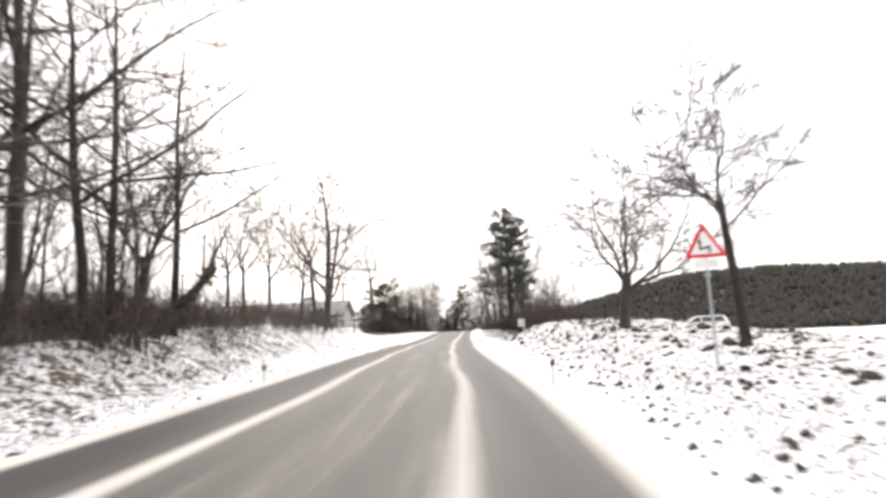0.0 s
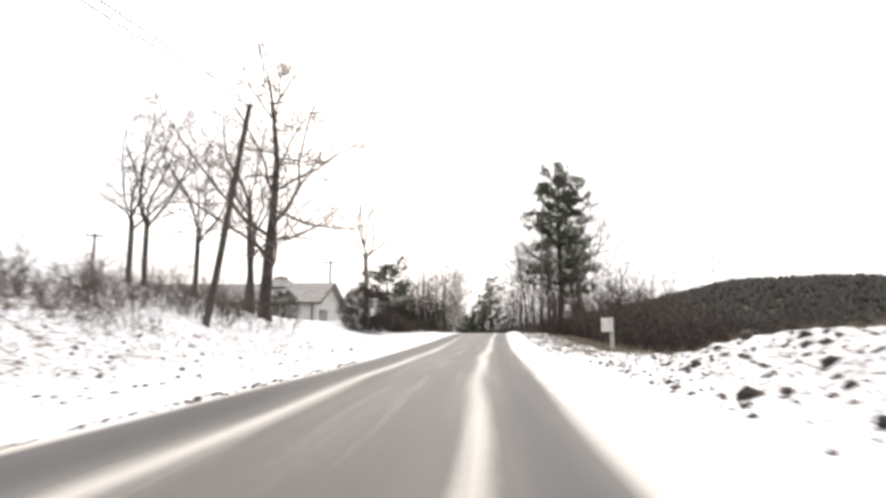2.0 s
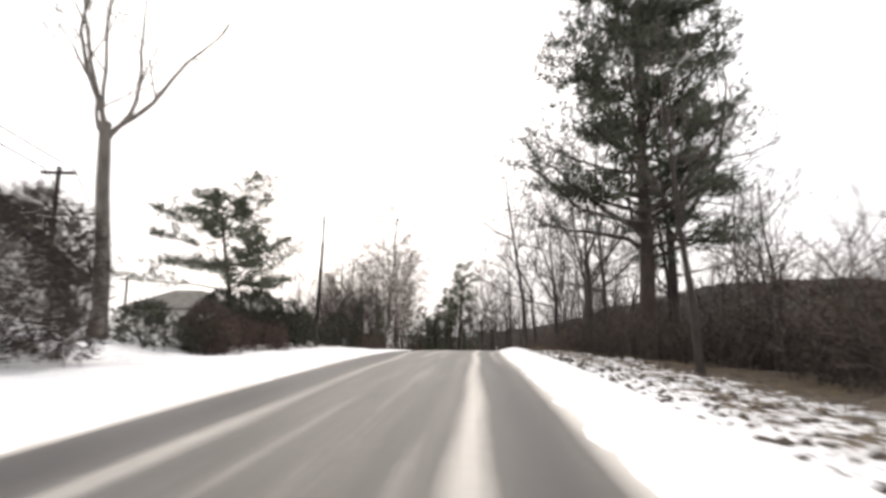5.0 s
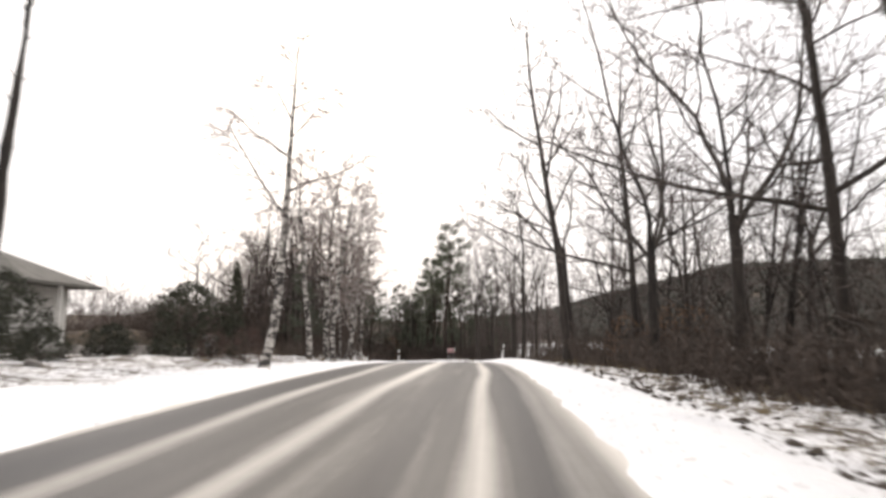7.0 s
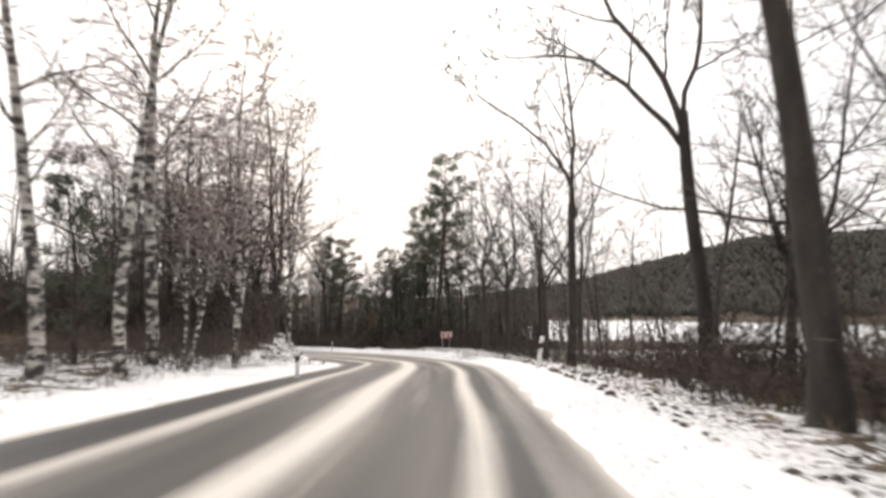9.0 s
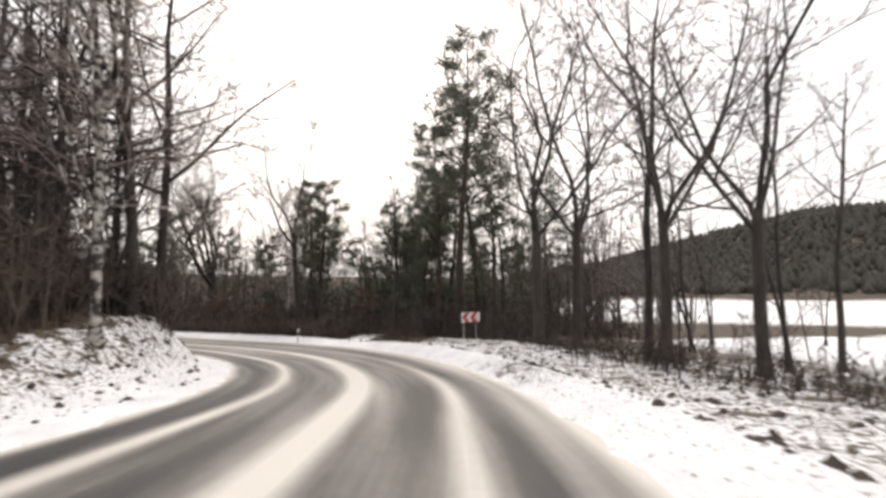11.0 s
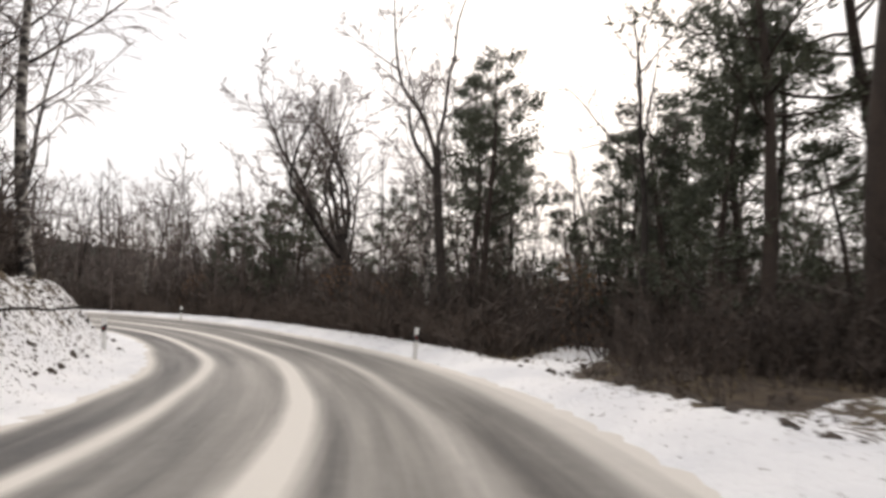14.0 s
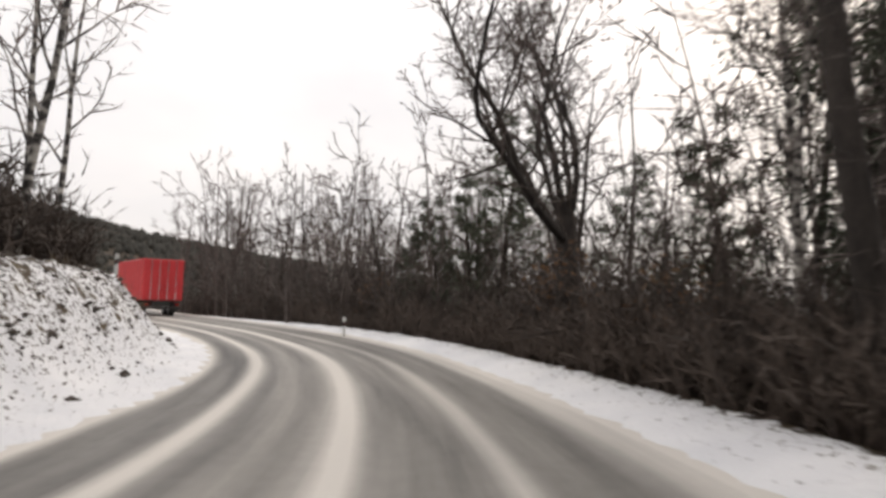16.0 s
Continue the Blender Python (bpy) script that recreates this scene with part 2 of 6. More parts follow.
def land(x, y):
    """Height of the ground, and how much bare earth shows through the snow (0 to 1)."""
    x, y = np.atleast_1d(np.asarray(x, float)), np.atleast_1d(np.asarray(y, float))
    s, d, z = lie(x, y)
    le, re = left_edge(s) - d, d - right_edge(s)
    inside = np.maximum(le, re)
    h = np.where(inside < 0, -0.12, 0.05)
    h = np.where((inside >= -0.25) & (inside < 0.2), -0.12 + 0.17 * smooth(-0.25, 0.2, inside + 0.13 * lumps(x, y, 0.5)), h)
    # left of the road
    bank = np.interp(s, [-40, 12, 26, 40, 60, 78, 98, 108, 128, 146, 152, 158, 165, 185, 200, 230], [2.2, 2.2, 2.0, 1.6, 1.2, 1.5, 1.5, 0.5, 0.3, 0.3, 0.8, 1.35, 1.95, 2.1, 2.0, 1.2])
    foot = np.interp(s, [-40, 30, 60, 80, 100, 115, 140, 152, 165, 200], [2.2, 2.4, 3.5, 7.0, 7.0, 3.0, 2.0, 1.1, 0.75, 0.75])
    wide = np.interp(s, [-40, 40, 80, 100, 140, 152, 165, 200], [3.6, 4.4, 8.5, 8.5, 4.0, 3.0, 2.1, 2.1])
    rise = np.interp(s, [-40, 32, 46, 70, 80, 88, 118, 145, 160, 220], [0.05, 0.08, 0.2, 0.24, 0.12, 0.02, 0.0, 0.02, 0.1, 0.04])
    lh = bank * smooth(foot, foot + wide, le) + rise * np.clip(le - foot - wide * 0.6, 0, 22)
    # right of the road
    mound = np.interp(s, [-40, 2, 30, 38, 43, 49, 60, 158, 165, 172, 178], [1.0, 1.1, 1.2, 1.3, 1.1, 0.35, 0.0, 0.0, 0.4, 0.35, 0.0])
    mf = np.interp(s, [0, 60, 150, 165], [1.7, 1.6, 0.6, 0.8])
    mw = np.interp(s, [0, 30, 45, 150, 165], [3.0, 3.4, 4.2, 2.5, 2.2])
    rh = mound * smooth(mf, mf + mw, re) * (1 - smooth(9, 15, re))
    fall = np.interp(s, [-40, 40, 55, 110, 150, 168, 184, 194, 230], [0.0, 0.0, 0.035, 0.06, 0.085, 0.05, 0.06, 0.15, 0.16])
    rh = rh - fall * np.clip(re - np.interp(s, [160, 172], [2.0, 1.2]), 0, np.interp(s, [100, 160, 190], [70, 70, 35]))
    berm = np.interp(s, [40, 62, 150, 165, 171, 190, 200, 215], [0.0, 0.14, 0.2, 0.3, 0.26, 0.24, 0.24, 0.2]) * (1 - 0.7 * np.exp(-((s - 174.0) / 2.2) ** 2))
    rh = rh + berm * np.exp(-((re - np.interp(s, [160, 172], [0.9, 1.0])) / np.interp(s, [160, 172], [0.55, 0.6])) ** 2)
    h = h + np.where(le > 0, lh, 0) + np.where(re > 0, rh, 0)
    # rough ground
    off = smooth(1.2, 4.0, inside)
    h = h + off * (0.07 * lumps(x, y, 0.8) + 0.1 * lumps(x + 7, y, 2.3)) + smooth(0.1, 1, inside) * 0.025 * lumps(x, y + 3, 0.35)
    field = smooth(1.8, 3.5, re) * (1 - smooth(46, 62, s)) * (1 - smooth(16, 22, re))
    h = h + field * 0.09 * np.maximum(lumps(x, y, 0.33) + 0.6 * lumps(x, y, 0.19), -0.3)
    verge = (smooth(0.9, 1.8, re) * (1 - smooth(5, 8, re)) * smooth(52, 62, s) + 1.9 * smooth(0.6, 1.2, le) * (1 - smooth(5, 8, le)) * smooth(148, 158, s))
    h = h + verge * 0.06 * np.maximum(lumps(x, y, 0.3) + 0.7 * lumps(x, y, 0.21), -0.4)
    # valley and hills
    ex, ey = x - 3, y - 110
    r, az = np.hypot(ex, ey), np.degrees(np.arctan2(ex, ey))
    el = np.interp(az, HILL_AZ, HILL_EL)
    far = smooth(70, 200, r)
    base = np.where(far > 0, -7.0, 0)
    top = 470 * np.tan(np.radians(el)) * smooth(220, 480, r) * (1 + 0.05 * lumps(x, y, 60))
    out = (z + h) * (1 - far) + (base + top) * far
    # bare earth
    c = np.full(len(x), 0.05)
    c = np.where(le > 0, 0.1 + 0.42 * smooth(foot - 0.6, foot + 1.5, le) * np.interp(s, [-30, 24, 34, 60, 75, 98, 105, 125, 150, 160, 200], [1.0, 1.0, 0.95, 0.8, 0.45, 0.2, 0.8, 1.1, 0.95, 1.0, 1.0]), c)
    c = np.where(le > foot + wide, c + 0.12 * np.interp(s, [-30, 20, 50, 80, 150, 158, 170], [1.4, 1.2, 0.3, 0, 0.4, 0.5, 0.5]), c)
    c = c + np.where(le > 0, 0.3 * smooth(foot + 2.2, foot + 4.0, le), 0) * np.interp(s, [146, 153, 205, 215], [0, 1, 1, 0])
    c = np.where(re > 0, 0.12 + 0.42 * smooth(mf - 0.3, mf + 1.6, re) * np.interp(s, [-30, 40, 50, 62, 100, 160, 200], [0.76, 0.76, 0.8, 1.0, 1.0, 0.9, 1.15]), c)
    c = c + 0.42 * np.exp(-((s - 156) / 4.0) ** 2) * (1 - smooth(0.5, 1.8, re)) * (re > 0)
    c = c + 0.3 * smooth(4.6, 6.6, re) * np.interp(s, [0, 50, 60, 115, 138, 148, 158, 175, 200], [0, 0.2, 1.5, 1.5, 1.5, 0.4, 0.2, 1.2, 2.0])
    c = np.where((re > 14) & (s < 172), c * (1 - smooth(14, 24, re)) + 0.08 * smooth(14, 24, re), c)
    c = np.where((s > 169) & (re > 0.75), np.maximum(c, 0.4 + 0.54 * smooth(0.8, 1.6, re)), c)
    open_field = 0.12 + 0.15 * smooth(0.2, 0.45, lumps(x, y, 9))
    wooded = np.maximum(smooth(205, 240, r), smooth(-85, -62, az) * (1 - smooth(4, 12, az)))
    out_there = smooth(0.15, 0.5, far)
    c = c * (1 - out_there) + (open_field + (1 - open_field) * wooded) * out_there
    c = c - 0.9 * np.exp(-((x + 2.2 + 0.12 * (y - 181)) / 1.1) ** 2) * smooth(172, 175, y) * (1 - smooth(188, 194, y))
    return out, np.clip(c, 0, 1), inside


def ground_at(x, y):
    return float(land(x, y)[0][0])


def spaced(core0, core1, step, reach, growth=1.22):
    mid = list(np.arange(core0, core1 + step / 2, step))
    lo, hi, g = [], [], step
    while not lo or lo[-1] > core0 - reach:
        g *= growth
        lo.append((lo[-1] if lo else core0) - g)
    g = step
    while not hi or hi[-1] < core1 + reach:
        g *= growth
        hi.append((hi[-1] if hi else core1) + g)
    return np.array(lo[::-1] + mid + hi)


def sheet(name, gx, gy):
    xx, yy = np.meshgrid(gx, gy)
    zz, cover, _ = land(xx.ravel(), yy.ravel())
    me = bpy.data.meshes.new(name)
    nx, ny = len(gx), len(gy)
    idx = np.arange(nx * ny).reshape(ny, nx)
    quads = np.stack([idx[:-1, :-1], idx[:-1, 1:], idx[1:, 1:], idx[1:, :-1]], -1).reshape(-1, 4)
    me.from_pydata(np.stack([xx.ravel(), yy.ravel(), zz], 1).tolist(), [], quads.tolist())
    me.polygons.foreach_set("use_smooth", np.ones(len(me.polygons), bool))
    at = me.attributes.new("cover", "FLOAT", "POINT")
    at.data.foreach_set("value", cover.astype(np.float32))
    me.materials.append(SNOW)
    return new(name, me)


ground = sheet("ground", spaced(-28, 14, 0.4, 1500), spaced(-1, 194, 0.42, 1500))
tagged(ground, "snow-covered roadside ground with dark earth showing through", "ground", kind="structure")


def stripe(d, centre, width):
    return np.exp(-((d - centre) / width) ** 2)


def build_road():
    rows = np.arange(-50, S[-1] - 1, 0.6)
    cols = np.linspace(0, 1, 72)
    me = bpy.data.meshes.new("road")
    px, py, pz = (np.interp(rows, S, LINE[:, c]) for c in range(3))
    tx, ty = np.interp(rows, S, TAN[:, 0]), np.interp(rows, S, TAN[:, 1])
    l0, r0 = left_edge(rows) - 0.35, right_edge(rows) + 0.35
    d = l0[:, None] + (r0 - l0)[:, None] * cols
    s = np.broadcast_to(rows[:, None], d.shape)
    x, y = px[:, None] + ty[:, None] * d, py[:, None] - tx[:, None] * d
    z = pz[:, None] + 0.035 * (1 - ((cols - 0.5) * 2) ** 2) - 0.02
    # salt and slush left between the wheel tracks
    amp = lambda knots, vals: np.interp(s, knots, vals)
    wob = 0.05 * np.sin(s * 0.21) + 0.04 * np.sin(s * 0.53 + 1)
    m = stripe(d, amp([0, 60, 110, 150, 165, 175, 200], [-0.2, 0.03, -0.1, 0.25, 0.65, 0.78, 0.52]) + wob, amp([0, 30, 60, 100, 150, 160], [0.16, 0.18, 0.28, 0.17, 0.2, 0.16])) * amp([0, 90, 140, 156, 165, 175, 190], [0.55, 0.55, 0.72, 0.55, 0.25, 0.36, 0.3])
    m = m + stripe(d, amp([0, 40, 58, 96, 119, 128, 150, 165, 172, 180, 200], [-3.5, -3.1, -2.9, -3.3, -3.8, -4.0, -3.65, -3.1, -2.75, -2.5, -2.45]) + wob, amp([0, 100, 128, 180], [0.22, 0.24, 0.28, 0.17])) * amp([0, 60, 85, 105, 130, 200], [0.66, 0.6, 0.3, 0.45, 0.62, 0.55])
    m = m + stripe(d, amp([100, 121, 128, 150, 165, 172, 180, 200], [-2.2, -2.08, -1.95, -1.6, -1.2, -0.8, -0.75, -0.85]) + wob, amp([100, 128, 155, 175], [0.25, 0.34, 0.32, 0.19])) * amp([95, 108, 125, 165, 178, 200], [0, 0.4, 0.78, 0.74, 0.6, 0.6])
    edge = np.minimum(d - l0[:, None] - 0.35, r0[:, None] - 0.35 - d)
    m = m + 0.75 * (1 - smooth(-0.1, 0.38, edge)) + 0.32 * stripe(d, r0[:, None] - 0.85, 0.22) * amp([85, 100, 200], [0, 1, 0.7])
    m = m + amp([0, 130, 155, 175], [0.03, 0.03, 0.15, 0.24]) + 0.3 * stripe(d, right_edge(s) - 0.15, 0.55) * amp([145, 160], [0, 1]) + 0.1 * stripe(d, -1.4, 1.3) + 0.05 * np.sin(d * 9 + s * 0.02) * stripe(d, -1.5, 1.6)
    # wheel tracks, darker and damper than the rest
    tread = stripe(d, left_edge(s) + 0.85, 0.75) + 0.75 * stripe(d, right_edge(s) - 0.75, 0.42)
    tread = tread + 0.4 * stripe(d, amp([0, 100, 128, 165], [-0.95, -0.9, -0.85, -0.55]), 0.3) + amp([100, 125, 150, 200], [0.2, 0.55, 0.75, 0.8]) * stripe(d, amp([0, 128, 165], [-2.4, -2.9, -2.25]), 0.4)
    nr, nc = d.shape
    idx = np.arange(nr * nc).reshape(nr, nc)
    quads = np.stack([idx[:-1, :-1], idx[:-1, 1:], idx[1:, 1:], idx[1:, :-1]], -1).reshape(-1, 4)
    me.from_pydata(np.stack([x.ravel(), y.ravel(), z.ravel()], 1).tolist(), [], quads.tolist())
    me.polygons.foreach_set("use_smooth", np.ones(len(me.polygons), bool))
    at = me.attributes.new("slush", "FLOAT", "POINT")
    at.data.foreach_set("value", np.clip(m, 0, 1).ravel().astype(np.float32))
    at = me.attributes.new("tread", "FLOAT", "POINT")
    at.data.foreach_set("value", np.clip(tread, 0, 1).ravel().astype(np.float32))
    uv = me.uv_layers.new(name="lane")
    pts = np.stack([d.ravel(), s.ravel()], 1)
    uv.data.foreach_set("uv", pts[quads.ravel()].astype(np.float32).ravel())
    me.materials.append(ROAD)
    ob = new("road", me)
    if me.polygons[0].normal.z < 0:
        me.flip_normals()
    return tagged(ob, "wet grey asphalt road with slushy salt streaks", "road", kind="structure")


build_road()
if ground.data.polygons[0].normal.z < 0:
    ground.data.flip_normals()


# ---- mesh helpers ----
class Mesh:
    """Collects tubes, twigs and blocks into one mesh."""

    def __init__(self):
        self.v, self.f, self.count = [], [], 0

    def add(self, verts, faces, mat=0):
        verts = np.asarray(verts, float).reshape(-1, 3)
        if isinstance(faces, np.ndarray):
            self.f.append((faces + self.count, mat))
        else:
            for size in sorted({len(f) for f in faces}):
                self.f.append((np.array([f for f in faces if len(f) == size]) + self.count, mat))
        self.v.append(verts)
        self.count += len(verts)

    def tubes(self, pts, radii, sides=4, mat=0):
        """Many tapering tubes at once: pts is (tubes, rings, 3), radii (tubes, rings)."""
        n, k, _ = pts.shape
        t = unit_rows(np.gradient(pts, axis=1))
        ref = np.where(np.abs(t[:, :1, 2:]) < 0.8, np.array([0.0, 0, 1]), np.array([1.0, 0, 0]))
        a = unit_rows(np.cross(t, ref))
        b = np.cross(t, a)
        ang = np.arange(sides) * 2 * math.pi / sides
        ring = a[:, :, None] * np.cos(ang)[:, None] + b[:, :, None] * np.sin(ang)[:, None]
        verts = pts[:, :, None] + ring * radii[:, :, None, None]
        base = (np.arange(n) * k * sides)[:, None, None] + (np.arange(k - 1) * sides)[None, :, None]
        i, j = np.arange(sides), (np.arange(sides) + 1) % sides
        faces = np.stack([base + i, base + j, base + sides + j, base + sides + i], -1).reshape(-1, 4)
        self.add(verts, faces, mat)

    def tube(self, pts, radii, sides=4, mat=0, cap=False):
        pts = np.asarray(pts, float)
        first = self.count
        self.tubes(pts[None], np.asarray(radii, float)[None], sides, mat)
        if cap:
            end = first + (len(pts) - 1) * sides
            self.f.append((np.array([[first + q for q in range(sides)], [end + q for q in range(sides)][::-1]]), mat))

    def blades(self, rng, pts, width, mat=0):
        """Many slender shoots at once, tapering to a point: pts is (shoots, points, 3), width half their breadth."""
        n, k, _ = pts.shape
        side = unit_rows(np.cross(pts[:, -1] - pts[:, 0], rng.normal(size=(n, 3)))) * np.broadcast_to(width, (n,))[:, None]
        taper = np.linspace(1, 0.35, k)[:-1][None, :, None]
        low, high = pts[:, :-1] - side[:, None] * taper, pts[:, :-1] + side[:, None] * taper
        verts = np.concatenate([np.stack([low, high], 2).reshape(n, -1, 3), pts[:, -1:]], 1)
        m = 2 * (k - 1) + 1
        base = (np.arange(n) * m)[:, None]
        first = self.count
        self.add(verts, base + np.array([m - 3, m - 2, m - 1]), mat)
        if k > 2:
            q = (base + 2 * np.arange(k - 2))[:, :, None] + np.array([0, 1, 3, 2])
            self.f.append((q.reshape(-1, 4) + first, mat))

    def block(self, x0, x1, y0, y1, z0, z1, mat=0):
        v = [(x, y, z) for z in (z0, z1) for x, y in ((x0, y0), (x1, y0), (x1, y1), (x0, y1))]
        self.add(v, [(3, 2, 1, 0), (4, 5, 6, 7), (0, 1, 5, 4), (1, 2, 6, 5), (2, 3, 7, 6), (3, 0, 4, 7)], mat)

    def data(self, name, mats, soft=True):
        me = bpy.data.meshes.new(name)
        verts = np.concatenate(self.v)
        loops = np.concatenate([f.ravel() for f, _ in self.f])
        sizes = np.concatenate([np.full(len(f), f.shape[1]) for f, _ in self.f])
        me.vertices.add(len(verts))
        me.vertices.foreach_set("co", verts.astype(np.float32).ravel())
        me.loops.add(len(loops))
        me.loops.foreach_set("vertex_index", loops.astype(np.int32))
        me.polygons.add(len(sizes))
        me.polygons.foreach_set("loop_start", np.r_[0, np.cumsum(sizes)[:-1]].astype(np.int32))
        for m in mats:
            me.materials.append(m)
        if len(mats) > 1:
            me.polygons.foreach_set("material_index", np.concatenate([np.full(len(f), m) for f, m in self.f]).astype(np.int32))
        me.polygons.foreach_set("use_smooth", np.full(len(sizes), soft))
        me.update(calc_edges=True)
        return me


def unit_rows(v):
    return v / (np.linalg.norm(v, axis=-1, keepdims=True) + 1e-9)


def part(name, mesh, mats, parent, label="", soft=True):
    """Links a collected mesh as one part of a thing."""
    mats = mats if isinstance(mats, (list, tuple)) else [mats]
    ob = new(name, mesh.data(name, mats, soft))
    ob.parent = parent
    return tagged(ob, label)


def bevelled(ob, width, segments=2):
    mod = ob.modifiers.new("edge", "BEVEL")
    mod.width, mod.segments, mod.limit_method = width, segments, "ANGLE"
    return ob


def unit(v):
    return v / (np.linalg.norm(v) + 1e-9)


def aside(rng, way, angle):
    """A direction that leans from way by angle, to a random side."""
    side = unit(np.cross(way, rng.normal(size=3)))
    return unit(way * math.cos(angle) + side * math.sin(angle))


def limb(rng, p, way, length, steps, wander, pull):
    return grow(rng, np.array([p], float), np.array([way], float), np.array([length]), steps, wander, pull)[0]


def grow(rng, p, way, length, steps, wander, pull):
    """Many crooked shoots at once, (shoots, steps + 1, 3); pull bends them up, or down where it is negative."""
    pts = [p]
    for k in range(steps):
        way = unit_rows(way + rng.normal(size=way.shape) * wander + np.array([0, 0, pull]))
        pts.append(pts[-1] + way * (length / steps)[:, None])
    return np.stack(pts, 1)


def at_length(pts, u):
    k = u * (len(pts) - 1)
    i = min(int(k), len(pts) - 2)
    return pts[i] + (pts[i + 1] - pts[i]) * (k - i), unit(pts[i + 1] - pts[i])


def offshoots(rng, pts, rad, count, start, angle, ratio, stop=0.98, falloff=0.7, flat=0.0):
    """Where side shoots spring from many stems: their feet, directions, lengths and the stem's thickness there."""
    n, k, _ = pts.shape
    v = (np.arange(count) + rng.uniform(0.05, 0.95, (n, count))) / count
    x = (start + (stop - start) * v) * (k - 1)
    i = np.minimum(x.astype(int), k - 2)
    f, row = x - i, np.arange(n)[:, None]
    a, b = pts[row, i], pts[row, i + 1]
    t = unit_rows(b - a)
    e1 = unit_rows(np.cross(t, np.array([0.31, 0.23, 0.92])))
    e2 = np.cross(t, e1)
    az = np.arange(count) * 2.4 + rng.uniform(0, 6.283, (n, 1)) + rng.normal(size=(n, count)) * 0.5
    lean = np.radians(angle * rng.uniform(0.65, 1.3, (n, count)))
    go = t * np.cos(lean)[..., None] + (e1 * np.cos(az)[..., None] + e2 * np.sin(az)[..., None]) * np.sin(lean)[..., None]
    go[..., 2] = np.where(go[..., 2] < -0.15, go[..., 2] * -0.3, go[..., 2]) * (1 - flat)
    whole = np.linalg.norm(np.diff(pts, axis=1), axis=2).sum(1)[:, None]
    size = whole * ratio * (1.15 - falloff * v) * rng.uniform(0.55, 1.3, (n, count))
    thick = rad[row, i] + (rad[row, i + 1] - rad[row, i]) * f
    return (a + (b - a) * f[..., None]).reshape(-1, 3), unit_rows(go).reshape(-1, 3), size.ravel(), thick.ravel()


def sprays(rng, mesh, centre, way, length, count, width, spread=0.6, mat=0, loose=0.22):
    """Slender tapering twig or needle ends round one point, or round many (then way and length have a row for each)."""
    c = np.atleast_2d(np.asarray(centre, float))
    w = np.broadcast_to(np.atleast_2d(np.asarray(way, float)), c.shape)
    size = np.broadcast_to(np.asarray(length, float), (len(c),))
    c, w, size = (np.repeat(q, count, axis=0) for q in (c, w, size))
    n = len(c)
    go = unit_rows(w * (1 - spread) + rng.normal(size=(n, 3)) * spread)
    c = c + rng.normal(size=(n, 3)) * size[:, None] * loose
    tip = c + go * (size * rng.uniform(0.5, 1.1, n))[:, None]
    mesh.blades(rng, np.stack([c, tip], 1), width * rng.uniform(0.6, 1.2, n), mat)


def branching(rng, twigs, pts, rad, spec, fine=0.011, wood=1):
    """Branches on stems, level by level. spec: one (count, from, angle, length, wander, pull) a level; the last two levels are twigs."""
    for level, (count, start, angle, ratio, wander, pull) in enumerate(spec):
        p, way, size, thick = offshoots(rng, pts, rad, count, start, angle, ratio)
        left = len(spec) - level
        steps = {1: 2, 2: 3, 3: 5}.get(left, 7)
        pts = grow(rng, p, way, size, steps, wander, pull)
        foot = np.clip(thick * 0.6, fine, 0.0105 * size + fine)
        rad = np.maximum(foot[:, None] * np.linspace(1, 0.25, steps + 1), fine * 0.7)
        if left <= 2:
            twigs.blades(rng, pts, np.maximum(foot * 0.85, fine * 1.2) if left == 2 else fine)
        else:
            twigs.tubes(pts, rad, 5 if level == 0 and left > 3 else 3, wood if level == 0 else 0)


